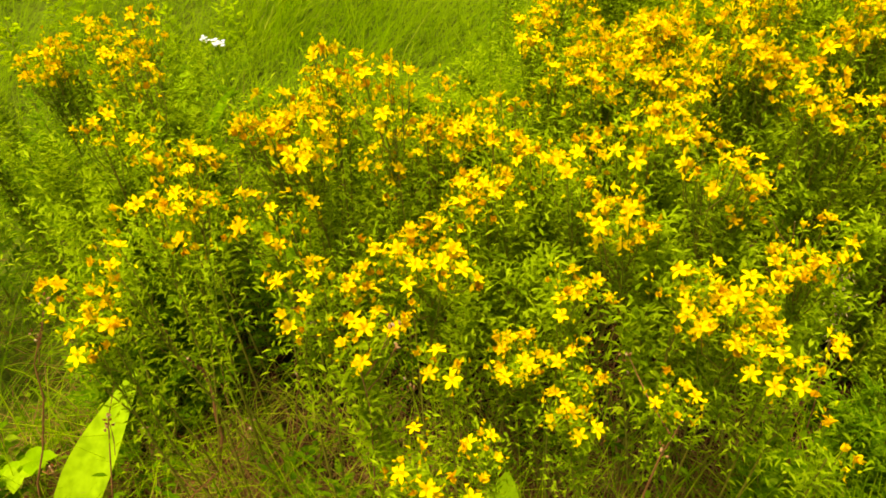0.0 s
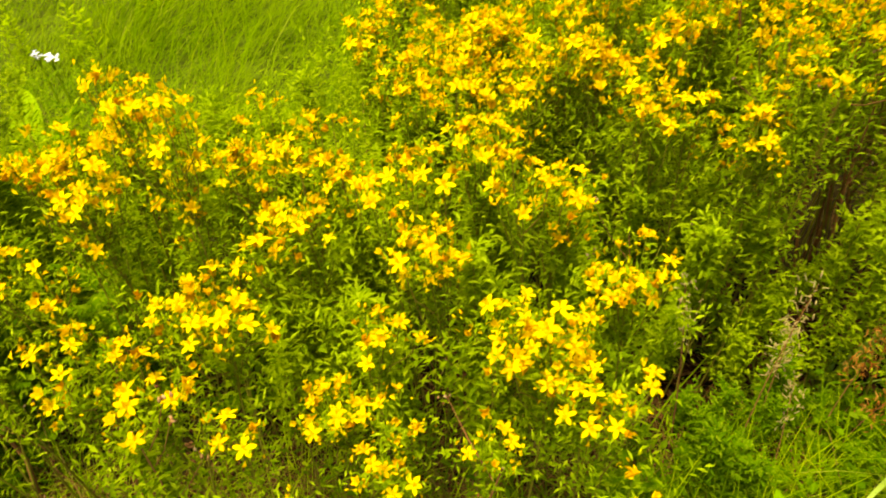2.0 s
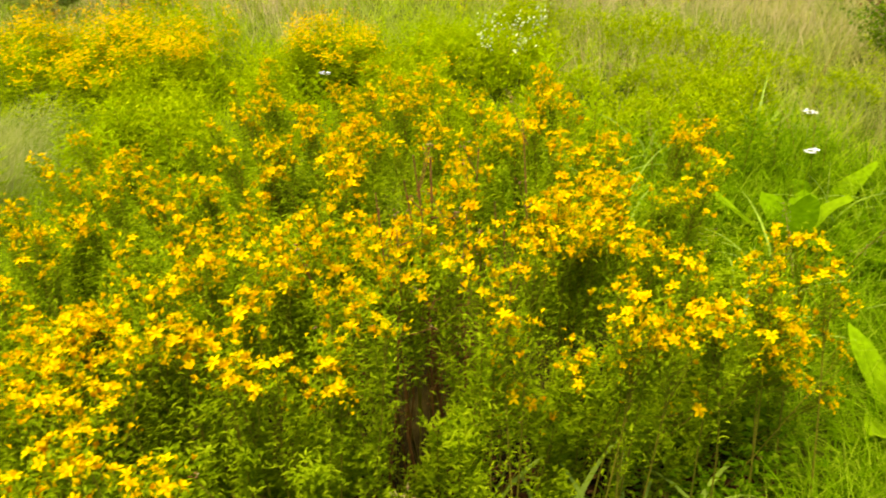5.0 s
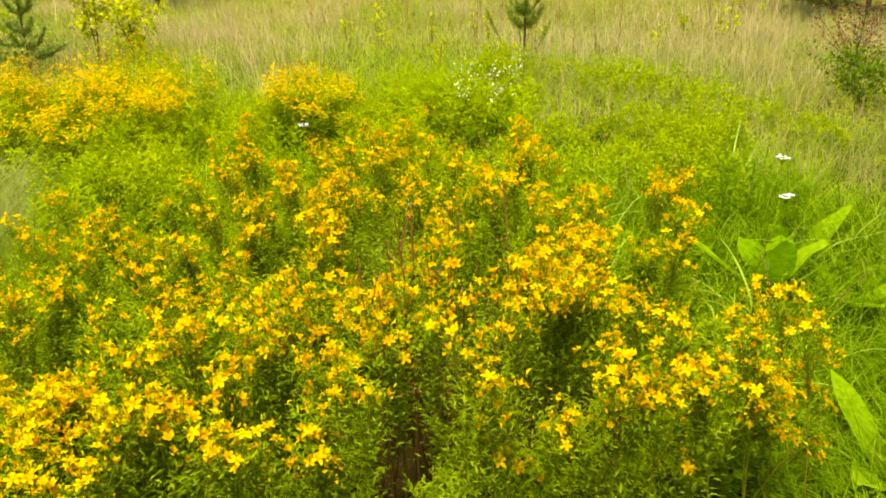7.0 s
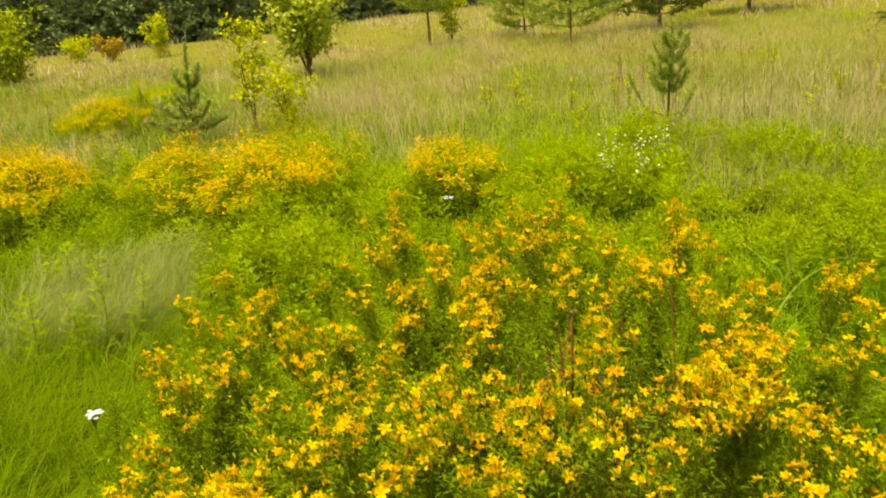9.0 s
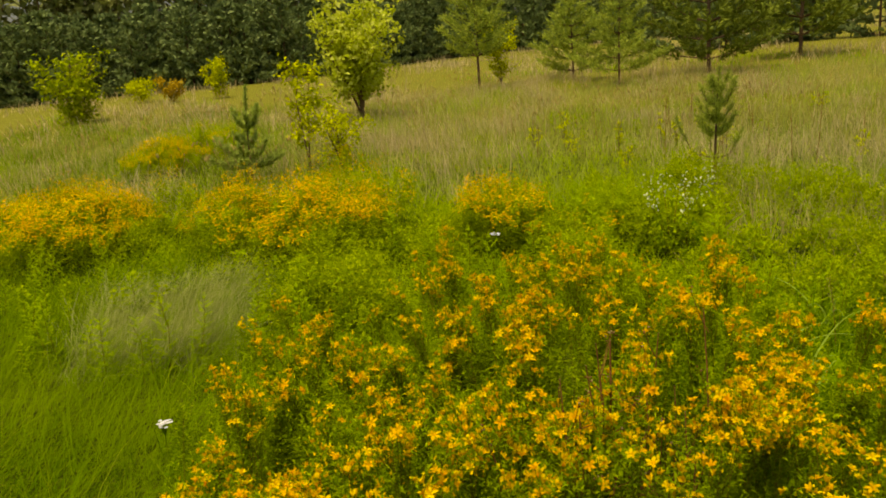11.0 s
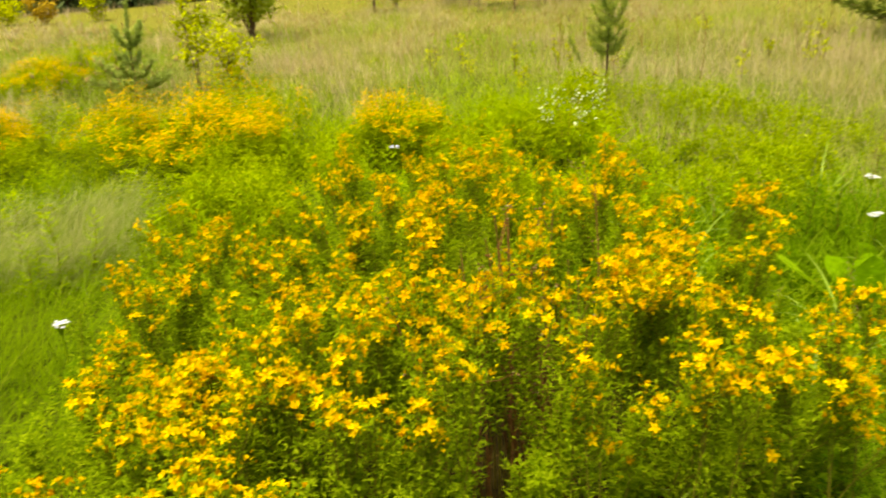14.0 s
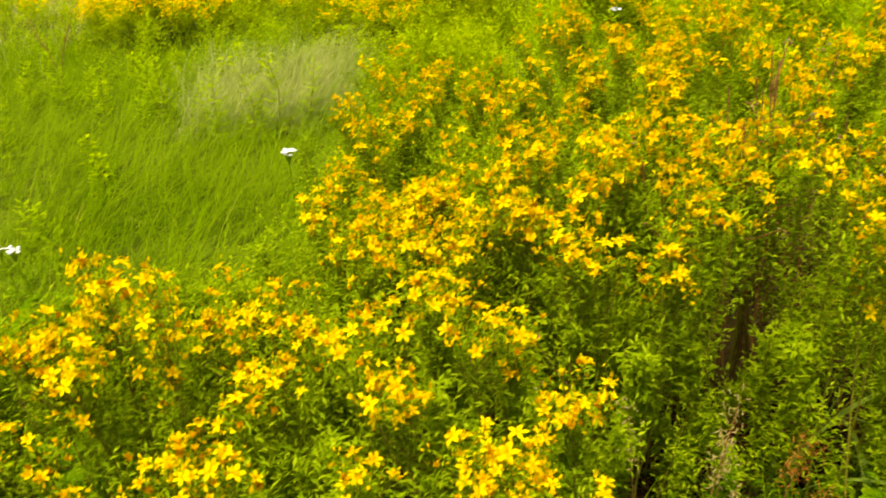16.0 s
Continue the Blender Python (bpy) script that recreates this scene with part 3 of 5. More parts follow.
def wort_meshes(seed, heads, leafy=1.0, top=True, coarse=False, low=0.42, big=0, plume=1.0):
    """Stem, foliage and buds of one shoot H0 high, and the tips on which flowers sit."""
    r = np.random.default_rng(seed)
    stem, leaf, bud, tips = Soup(), Soup(), Soup(), []
    bend = r.normal(0, 0.018, 2)

    def axis(t):
        return np.array([bend[0] * math.sin(2.2 * t), bend[1] * math.sin(2.6 * t), H0 * t])

    ts = np.linspace(0, 0.94, 9)
    put_tube(stem, [axis(t) for t in ts], np.linspace(0.0024, 0.0012, 9), 4)
    pairs = int((14 if coarse else 29) * leafy)
    big = big or (1.15 if coarse else 1.0)
    for i in range(pairs):
        t = low + (0.95 - low) * (i / pairs) ** 0.7
        a = (i % 2) * 1.571 + r.normal(0, 0.25)
        p = axis(t)
        for s in (0, math.pi):
            w = np.array([math.cos(a + s), math.sin(a + s), r.uniform(0.25, 0.8)])
            put_small(leaf, p, w, (0, 0, 1), big * r.uniform(0.016, 0.027) * (1.1 - 0.35 * t), big * r.uniform(0.0036, 0.0056), 0.15, 0.2)
            if r.random() < 0.62 * leafy:
                n = r.integers(4, 8) if coarse else r.integers(6, 10)
                q = np.linspace(0.15, 1, n)[:, None]
                reach = r.uniform(0.04, 0.135) * plume * (1.15 - 0.5 * t)
                run = unit(w + [0, 0, 0.5])
                pts = p + r.normal(0, 0.004, (n, 3)) + run * reach * q + np.array([0, 0, 0.015]) * q * q
                b = r.uniform(0, 6.28, n)
                ways = run * 0.5 + np.stack([np.cos(b), np.sin(b), r.uniform(0, 0.5, n)], 1)
                put_small(leaf, pts, ways, (0.1, 0, 1), big * r.uniform(0.011, 0.020, n), big * r.uniform(0.0028, 0.0046, n), 0.15, 0.2)
    if top:
        k = max(3, heads)
        for i in range(k):
            a = 2.4 * i + r.uniform(-0.4, 0.4)
            start = axis(0.70 + 0.22 * (i / k))
            reach = (0.012 + 0.018 * math.sqrt(i / 3 + 0.2)) * r.uniform(0.6, 1.2)
            end = np.array([reach * math.cos(a), reach * math.sin(a), H0 + r.uniform(-0.045, 0.02)]) + [bend[0] * 0.8, bend[1] * 0.5, 0]
            mid = (start + end) / 2 + np.array([math.cos(a), math.sin(a), -0.3]) * reach * 0.25
            put_tube(stem, [start, mid, end], [0.0010, 0.0009, 0.0008], 3)
            n = r.integers(3, 6) if coarse else r.integers(8, 14)
            q = r.uniform(0.1, 0.97, n)[:, None]
            b = r.uniform(0, 6.28, n)
            put_small(leaf, start + (end - start) * q, np.stack([np.cos(b), np.sin(b), r.uniform(0.2, 0.8, n)], 1), (0, 0, 1), r.uniform(0.010, 0.020, n), 0.0035, 0.15, 0.1)
            tilt = np.array([math.cos(a) * r.uniform(0.1, 0.7), math.sin(a) * r.uniform(0.1, 0.7), 1.0])
            tips.append((end, unit(tilt)))
            n = 1 if coarse else r.integers(1, 4)
            b = r.uniform(0, 6.28, n)
            off = np.stack([np.cos(b), np.sin(b), r.uniform(-0.6, 0.7, n)], 1)
            bud.slot = 0
            put_balls(bud, end + off * r.uniform(0.006, 0.017, (n, 1)), off + [0, 0, 1.2], r.uniform(0.006, 0.010, n), r.uniform(0.0014, 0.0024, n))
            n = r.integers(2, 6)
            bud.slot = 1
            put_small(bud, end + r.normal(0, 0.010, (n, 3)) - [0, 0, 0.006], r.normal(0, 0.6, (n, 3)) + [0, 0, 1], r.normal(size=(n, 3)), r.uniform(0.007, 0.013, n), r.uniform(0.003, 0.006, n), 0.4, 0.3)
    return stem, leaf, bud, tips


def turn_to(at, way, spin, size):
    q = Vector(way).to_track_quat("Z", "Y").to_matrix().to_4x4()
    return Matrix.Translation(at) @ q @ pose(0, 0, 0, 0, 0, spin) @ scaled(size)


def wort(seed, heads, gold):
    """A flowering shoot with its flowers, built away from the origin's scene and used as a pattern."""
    r = np.random.default_rng(100 + seed)
    stem, leaf, bud, tips = wort_meshes(seed, heads + 2, 1.0 if gold else 0.85, low=0.56 if gold else 0.50, big=1.0 if gold else 0.8)
    ob = thing("st_johns_wort", Matrix(), "", "wildflower", "St John's wort stand")
    child("stem", stem.mesh("stem", M_STEM), ob)
    child("foliage", leaf.mesh("foliage", M_WORT), ob, kind="stuff")
    for i, (at, way) in enumerate(tips):
        if i < heads:
            kind = r.random()
            mesh = (GOLD_OPEN if gold else OPEN)[r.integers(4)] if kind < 0.72 else (GOLD_CUP if gold else CUP)[r.integers(2)]
            f = child("flower", mesh, ob, turn_to(at, way, r.uniform(0, 360), r.uniform(0.85, 1.2) if gold else r.uniform(0.72, 1.06)))
            if kind < 0.72 and not gold:
                child("stamen_tuft", TUFTS[r.integers(2)], f, label="orange-yellow stamens")
        for _ in range(int(r.random() < (0.6 if gold else 0.35)) if i < heads else 1):
            o = np.array([r.normal(0, 0.012), r.normal(0, 0.012), r.uniform(-0.016, 0.004)])
            if gold:
                bud.slot = 1
                n = 7
                put_leaves(bud, np.tile(at + o, (n, 1)), way + r.normal(0, 0.6, (n, 3)), r.normal(size=(n, 3)), 0.0125 * r.uniform(0.6, 1.0, n), 0.0045, 0.5, 0.3)
                continue
            child("spent_flower", SPENT[r.integers(4)], ob, turn_to(at + o, way + r.normal(0, 0.4, 3), r.uniform(0, 360), r.uniform(0.8, 1.2)), "withered orange-brown petals")
    child("inflorescence", bud.mesh("inflorescence", (M_BUD, M_WILTED)), ob, kind="stuff")
    return ob


LEMON = {h: [wort(10 * h + k, h, False) for k in range(3 if h > 2 else 2)] for h in (1, 2, 3, 5, 8, 13, 19)}
GOLDEN = {h: [wort(300 + 10 * h + k, h, True) for k in range(3 if h > 2 else 2)] for h in (1, 2, 3, 5, 8, 13, 19)}
LEAFY, FACE, FACESOUP, LEAFSOUP, FARLEAF = [], [], [], [], []
for k in range(5):
    s, l, _, _ = wort_meshes(900 + k, 3, 1.3, False, plume=0.65, big=1.1)
    ob = thing("leafy_shoot", Matrix(), "leafy green St John's wort shoot without flowers", "wildflower", "St John's wort stand")
    child("stem", s.mesh("stem", M_STEM), ob)
    child("foliage", l.mesh("foliage", M_WORT), ob, kind="stuff")
    LEAFY.append(ob)
    s, l, _, _ = wort_meshes(930 + k, 3, 1.3, False, low=0.10, big=1.2, plume=0.55)
    ob = thing("leafy_shoot", Matrix(), "leafy green St John's wort shoot on the bush's front", "wildflower", "St John's wort stand")
    child("stem", s.mesh("stem", M_STEM), ob)
    child("foliage", l.mesh("foliage", M_WORT), ob, kind="stuff")
    FACE.append(ob)
    FACESOUP.append(l)
    LEAFSOUP.append(wort_meshes(950 + k, 3, 1.25, False, True)[1])
    FARLEAF.append(wort_meshes(980 + k, 3, 0.8, False, True, 0.25, 2.1)[1])
first_use = set()


def stand(pattern, m, label=""):
    """Uses the pattern itself the first time, a copy of it after that."""
    if pattern.name in first_use:
        ob = copy_thing(pattern, m @ Matrix.Diagonal((1 / pattern.scale[0], 1 / pattern.scale[1], 1 / pattern.scale[2], 1)))
    else:
        first_use.add(pattern.name)
        pattern.matrix_basis = m
        ob = pattern
    if label:
        tagged(ob, label)
    return ob


def shoot_pose(x, y, z, height, lean_x, lean_y, spin):
    """Base pose of a shoot whose head comes to lie at (x, y, z)."""
    axis = unit(np.array([lean_x, lean_y, 1.0]))
    size = height / H0
    base = np.array([x, y, z]) - axis * height
    q = Vector(axis).to_track_quat("Z", "Y").to_matrix().to_4x4()
    girth = 0.5 + 0.5 * size if size < 1 else 1.0
    return Matrix.Translation(base) @ q @ pose(0, 0, 0, 0, 0, spin) @ Matrix.Diagonal((girth, girth, size, 1))


def edge(x, y):
    """The front rim of the stand, where stems show bare down to the ground."""
    return y < 0.92 or (x > 0.45 and y < 1.4) or (-0.62 < x < -0.15 and y < 1.25) or (0.78 < x < 1.06 and y < 1.65)


CROWDS = np.array([(-0.4, 1.15), (0.1, 1.15), (1.1, 1.85)])
for x, y, z, count in FLOWERING:
    bunch = 0.5 + 0.5 * math.sin(19 * x + 1.3 + 3 * y) * math.sin(17 * y + 0.6 - 4 * x)
    count = max(1, min(32, round(count * (0.6 + 3.2 * bunch if y > 1.25 else 1.3))))
    c = CROWDS[np.argmin(np.hypot(CROWDS[:, 0] - x, CROWDS[:, 1] - y))]
    lx, ly = 0.30 * (x - c[0]) + rng.normal(0, 0.07), 0.30 * (y - c[1]) + rng.normal(0, 0.07)
    left = count
    while left > 0:
        kinds = GOLDEN if y + rng.normal(0, 0.1) > 1.25 else LEMON
        part_count = left if left <= 8 or y < 1.2 else (left + 1) // 2
        h = min(kinds, key=lambda k: abs(k - part_count))
        left -= max(h, part_count)
        j = 0.0 if left <= 0 and h >= count else 0.03
        px, py, pz = x + rng.normal(0, j), y + rng.normal(0, j), z + rng.normal(0, j * 0.5)
        height = (pz - float(lie(px, py))) * math.sqrt(1 + lx * lx + ly * ly)
        many = "several open yellow flowers" if h > 2 else "few yellow flowers"
        stand(kinds[h][rng.integers(len(kinds[h]))], shoot_pose(px, py, pz, height, lx, ly, rng.uniform(0, 360)), f"leafy St John's wort shoot with {many}")
    # leaves and unopened shoots under the heads
    for _ in range(1 if not edge(x, y) or rng.random() < 0.12 else 0):
        qx, qy, qz = x + rng.normal(0, 0.07), y + rng.normal(0, 0.07), z * rng.uniform(0.76, 0.93)
        stand(LEAFY[rng.integers(5)], shoot_pose(qx, qy, qz, qz * 1.03 + 0.02, lx + rng.normal(0, 0.1), ly + rng.normal(0, 0.1), rng.uniform(0, 360)))

for x, y, z, count in FLANK:
    h = min(LEMON, key=lambda k: abs(k - 2.0 * count))
    tilt = math.acos(max(0.72, min(1.0, z / 0.62)))
    away = math.atan2(-0.75 + rng.normal(0, 0.35), 0.8 * (x - 0.95) + rng.normal(0, 0.2))
    lx, ly = math.tan(tilt) * math.cos(away) + rng.normal(0, 0.06), math.tan(tilt) * math.sin(away) + rng.normal(0, 0.06)
    height = (z - float(lie(x, y))) * math.sqrt(1 + lx * lx + ly * ly)
    kinds = GOLDEN if z > 0.69 or rng.random() < 0.55 else LEMON
    stand(kinds[h][rng.integers(len(kinds[h]))], shoot_pose(x, y, z, height, lx, ly, rng.uniform(0, 360)), "splayed St John's wort shoot with yellow flowers on the bush's front")

# leafy shoots between the flowering ones and before the bush, too crowded to count
soup = Soup()
for _ in range(110):
    x, y, z, _ = FLOWERING[rng.integers(len(FLOWERING))]
    if y > 1.1 and not edge(x, y):
        qx, qy, qz = x + rng.normal(0, 0.09), y + rng.normal(0, 0.09), z * rng.uniform(0.82, 0.97)
        soup.merge(FACESOUP[rng.integers(5)], shoot_pose(qx, qy, qz, qz + 0.02, rng.normal(0, 0.1), rng.normal(0, 0.1), rng.uniform(0, 360)), 0)
for _ in range(44):
    qx, qy, qz = rng.uniform(-0.8, 0.1), rng.uniform(0.98, 1.5), rng.uniform(0.42, 0.60)
    if -0.62 < qx < -0.18 and qy < 1.25:
        continue
    soup.merge(FACESOUP[rng.integers(5)], shoot_pose(qx, qy, qz, qz * 1.02 + 0.02, rng.normal(0, 0.12), rng.normal(0, 0.12), rng.uniform(0, 360)), 0)
for _ in range(26):
    qx, qy, qz = rng.uniform(-1.25, -0.6), rng.uniform(1.1, 1.8), rng.uniform(0.35, 0.6)
    soup.merge(FACESOUP[rng.integers(5)], shoot_pose(qx, qy, qz, qz * 1.02 + 0.02, rng.normal(0, 0.12), rng.normal(0, 0.12), rng.uniform(0, 360)), 0)
tagged(new("leafy_growth", soup.mesh("leafy_growth", M_WORT)), "leafy green unflowering shoots crowded between and before the flowers", "undergrowth", kind="stuff")

# low shoots of the same plant; shade before the bush painted as darker green
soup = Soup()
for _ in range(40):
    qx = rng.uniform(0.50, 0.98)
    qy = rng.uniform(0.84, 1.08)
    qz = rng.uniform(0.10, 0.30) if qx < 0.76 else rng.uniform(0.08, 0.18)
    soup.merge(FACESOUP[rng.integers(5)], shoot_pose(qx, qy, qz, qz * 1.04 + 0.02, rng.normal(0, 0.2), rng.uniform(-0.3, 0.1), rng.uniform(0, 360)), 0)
tagged(new("low_weeds", soup.mesh("low_weeds", M_SHADED_WEED)), "low dark green leafy weeds before the flower bush", "undergrowth", kind="stuff")

# leafy shoots that clothe the front of the bush, thin round its withered heart
for _ in range(104):
    qx = rng.uniform(0.30, 1.78)
    if 0.74 < qx < 1.02 and rng.random() < 0.72:
        continue
    qy = float(np.interp(qx, (0.3, 0.55, 0.75, 1.0, 1.15, 1.4, 1.8), (1.16, 1.14, 1.08, 1.10, 1.08, 1.09, 1.16))) + rng.uniform(-0.05, 0.18)
    qz = rng.uniform(0.22, 0.56)
    stand(FACE[rng.integers(5)], shoot_pose(qx, qy, qz, qz * 1.06 + 0.02, rng.normal(0, 0.16), rng.uniform(-0.45, 0.05), rng.uniform(0, 360)))

for _ in range(20):
    qx, qy, qz = rng.uniform(-0.52, -0.12), rng.uniform(1.22, 1.5), rng.uniform(0.46, 0.6)
    stand(LEAFY[rng.integers(5)], shoot_pose(qx, qy, qz, qz * 1.02 + 0.02, rng.normal(0, 0.1), rng.normal(0, 0.1), rng.uniform(0, 360)))

BARE = [(rng.uniform(0.42, 1.15), rng.uniform(1.0, 1.55), rng.uniform(0.26, 0.5)) for _ in range(34)]

# more unopened shoots, too crowded to count
soup = Soup()
for x, y, z, count in FLOWERING:
    for _ in range(0 if edge(x, y) else 2):
        qx, qy, qz = x + rng.normal(0, 0.09), y + rng.normal(0, 0.09), z * rng.uniform(0.72, 0.97)
        soup.merge(LEAFSOUP[rng.integers(5)], shoot_pose(qx, qy, qz, qz * 1.03 + 0.02, rng.normal(0, 0.15), rng.normal(0, 0.15), rng.uniform(0, 360)), 0)
for qx, qy, qz in BARE:
    soup.merge(LEAFSOUP[rng.integers(5)], shoot_pose(qx, qy, qz, qz * 1.03 + 0.02, rng.normal(0, 0.12), rng.normal(0, 0.12), rng.uniform(0, 360)), 0)
tagged(new("wort_undergrowth", soup.mesh("wort_undergrowth", M_WORT)), "crowded leafy green undergrowth between the flowering shoots", "undergrowth", kind="stuff")


# far stands: the same plant, too far to tell one from another
def far_wort(seed, heads):
    r = np.random.default_rng(seed)
    stem, leaf, bud, tips = wort_meshes(seed, heads, 0.45, True, True, big=1.9, low=0.2)
    bloom = Soup()
    for at, way in tips:
        for _ in range(3):
            o = at * [1.9, 1.9, 1.0] + r.normal(0, 0.02, 3) - [0, 0, abs(r.normal(0, 0.05))]
            a = r.uniform(0, 6.28) + np.arange(5) * 1.257
            put_small(bloom, np.tile(o, (5, 1)), np.stack([np.cos(a), np.sin(a), np.full(5, r.uniform(0.0, 0.5))], 1), (0, 0, 1), r.uniform(0.009, 0.013), 0.006, 0.1, 0.0)
    return leaf, bloom


def dome(soup, cx, cy, rx, ry, high, number, r, long=(0.02, 0.045), slot=0):
    """Small leaves over a rounded, uneven mound that reaches the ground."""
    a = r.uniform(0, 6.283, number)
    d = np.sqrt(r.uniform(0, 1, number))
    lumps = 0.75 + 0.25 * np.sin(3 * a + cx * 7) * np.sin(5 * d + cy * 5) + 0.12 * np.sin(11 * a + 9 * d)
    z = high * lumps * (1 - d ** 2.6) * r.uniform(0.45, 1.0, number) ** 0.5
    at = np.stack([cx + rx * d * np.cos(a), cy + ry * d * np.sin(a), z], 1)
    way = np.stack([np.cos(a) * d, np.sin(a) * d, np.full(number, 0.7)], 1) + r.normal(0, 0.6, (number, 3))
    soup.slot = slot
    put_small(soup, at, way, r.normal(0, 0.5, (number, 3)) + [0, 0, 1], r.uniform(*long, number), r.uniform(0.006, 0.013, number), 0.15, 0.2)


FAR = [far_wort(500 + k, h) for k, h in enumerate((6, 8, 10, 7))]
# middle, half axes, shoots, height, share of shoots in flower
PATCHES = [(0.10, 6.05, 0.52, 0.55, 120, 0.60, 1.0), (0.62, 5.75, 0.55, 0.62, 150, 0.62, 1.1), (1.15, 6.2, 0.34, 0.4, 34, 0.66, 0.55), (1.85, 5.2, 0.36, 0.46, 90, 0.58, 0.9), (2.15, 4.75, 0.30, 0.28, 26, 0.40, 0.35), (-1.30, 6.75, 0.72, 0.75, 320, 0.60, 1.3), (2.72, 4.95, 0.42, 0.40, 70, 0.46, 0.05), (-0.50, 7.0, 0.32, 0.40, 30, 0.58, 0.4), (-2.5, 7.6, 0.8, 0.6, 80, 0.56, 0.9), (-0.95, 10.8, 0.62, 0.5, 150, 0.50, 0.9), (-0.45, 11.3, 0.75, 0.5, 130, 0.72, 0.12), (0.9, 7.1, 0.4, 0.4, 24, 0.62, 0.5)]
soup = Soup()
for cx, cy, rx, ry, number, tall, gay in PATCHES:
    dome(soup, cx, cy, rx * 1.12, ry * 1.12, tall * 0.86, int(2600 * math.sqrt(rx * ry)), rng, (0.018, 0.038))
    for k in range(number * 2):
        a, d = rng.uniform(0, 6.283), math.sqrt(rng.uniform(0, 1))
        x, y = cx + rx * d * math.cos(a), cy + ry * d * math.sin(a)
        lump = 0.5 + 0.5 * math.sin(7.6 * x + 0.7 + cx) * math.cos(6.1 * y + 0.4)
        h = tall * rng.uniform(0.82, 1.05) * (1 - 0.42 * d ** 3) * (0.84 + 0.24 * lump)
        lx, ly = 0.35 * d * math.cos(a) + rng.normal(0, 0.08), 0.35 * d * math.sin(a) + rng.normal(0, 0.08)
        if k < number:
            leaf, bloom = FAR[rng.integers(4)]
            m = shoot_pose(x, y, h, (h + 0.02) * math.sqrt(1 + lx * lx + ly * ly), lx, ly, rng.uniform(0, 360))
            soup.merge(leaf, m, 0)
            if rng.random() < gay * (0.45 + 0.8 * lump):
                soup.merge(bloom, m, 1)
        else:
            soup.merge(FARLEAF[rng.integers(5)], shoot_pose(x, y, h * 0.86, h * 0.9, lx * 1.2, ly * 1.2, rng.uniform(0, 360)), 0)
tagged(new("distant_st_johns_wort", soup.mesh("distant_st_johns_wort", (M_MOUND, M_PETALFAR))), "golden flowering St John's wort stands across the meadow", "wildflower", kind="stuff")

# ---- grass ----
heads = np.array([(f[0], f[1]) for f in FLOWERING + FLANK])


def off_stand(x, y):
    """Distance to the nearest flowering shoot."""
    out = np.empty(len(x))
    for i in range(0, len(x), 4000):
        out[i:i + 4000] = np.sqrt(((x[i:i + 4000, None] - heads[:, 0]) ** 2 + (y[i:i + 4000, None] - heads[:, 1]) ** 2).min(1))
    return out


def clumped(number, x0, x1, y0, y1, seeds, spread):
    """Points that gather into tufts."""
    k = max(1, number // seeds)
    cx, cy = rng.uniform(x0, x1, k), rng.uniform(y0, y1, k)
    pick = rng.integers(0, k, number)
    return cx[pick] + rng.normal(0, spread, number), cy[pick] + rng.normal(0, spread, number), pick


def sow(name, label, material, number, area, length, width, seeds=14, spread=0.05, clear=0.0, lean=0.25, curl=0.9, segments=3, wind=None, patches=False):
    x, y, pick = clumped(number, *area, seeds, spread)
    drift = np.random.default_rng(number).normal(0, 0.07, (2, pick.max() + 1))
    x, y = x + drift[0][pick] * min(8, area[1] - area[0]), y + np.abs(drift[1][pick]) * min(8, area[3] - area[2]) * np.where(np.arange(len(pick)) % 2, 1, -1) * (area[2] > 1)
    if clear:
        keep = off_stand(x, y) > clear * rng.uniform(0.6, 1.4, len(x))
        x, y, pick = x[keep], y[keep], pick[keep]
    if patches:
        keep = np.ones(len(x), bool)
        for cx, cy, rx, ry, _, _, _ in PATCHES:
            keep &= ((x - cx) / rx) ** 2 + ((y - cy + 0.15) / (ry + 0.15)) ** 2 > rng.uniform(0.5, 1.1, len(x))
        x, y, pick = x[keep], y[keep], pick[keep]
    n = len(x)
    L = rng.uniform(*length, n)
    head = rng.uniform(0, 6.283, n)
    if wind is not None:
        head = wind + rng.normal(0, 0.7, n) + 0.6 * np.sin(1.7 * pick)
    soup = Soup()
    z = lie(x, y) * np.exp(-((np.hypot(x, y) / 40) ** 2)) - 0.01
    put_blades(soup, np.stack([x, y, z], 1), head, L, rng.uniform(*width, n), np.abs(rng.normal(lean, 0.15, n)), np.abs(rng.normal(curl, 0.4, n)), segments)
    return tagged(new(name, soup.mesh(name, material)), label, "grass", kind="stuff")


sow("meadow_grass", "long fine bright green meadow grass bending over", M_GRASS, 36000, (-3.6, 0.5, 1.1, 7.4), (0.24, 0.50), (0.002, 0.0045), clear=0.14, wind=0.4, lean=0.65, curl=1.15, patches=True)
sow("short_grass", "short green grass and herbs behind the flower stand", M_BROAD, 18000, (0.2, 4.6, 2.6, 7.2), (0.10, 0.26), (0.003, 0.006), clear=0.14, lean=0.5, curl=1.2, segments=2)
sow("broad_grass", "lush broad-bladed green grass beside the flowers", M_FRESH, 18000, (1.6, 3.6, 0.2, 3.2), (0.16, 0.40), (0.003, 0.008), clear=0.12, lean=0.35, curl=1.4)
sow("short_grass", "short green turf between the stands", M_BROAD, 20000, (-5.0, 5.5, 5.2, 10.0), (0.07, 0.22), (0.004, 0.008), lean=0.5, curl=1.0, segments=2)
sow("undergrowth_grass", "thin green grass among the flower stems", M_LUSH, 2600, (-1.4, 0.3, 0.25, 3.0), (0.12, 0.34), (0.0018, 0.004), curl=0.7)
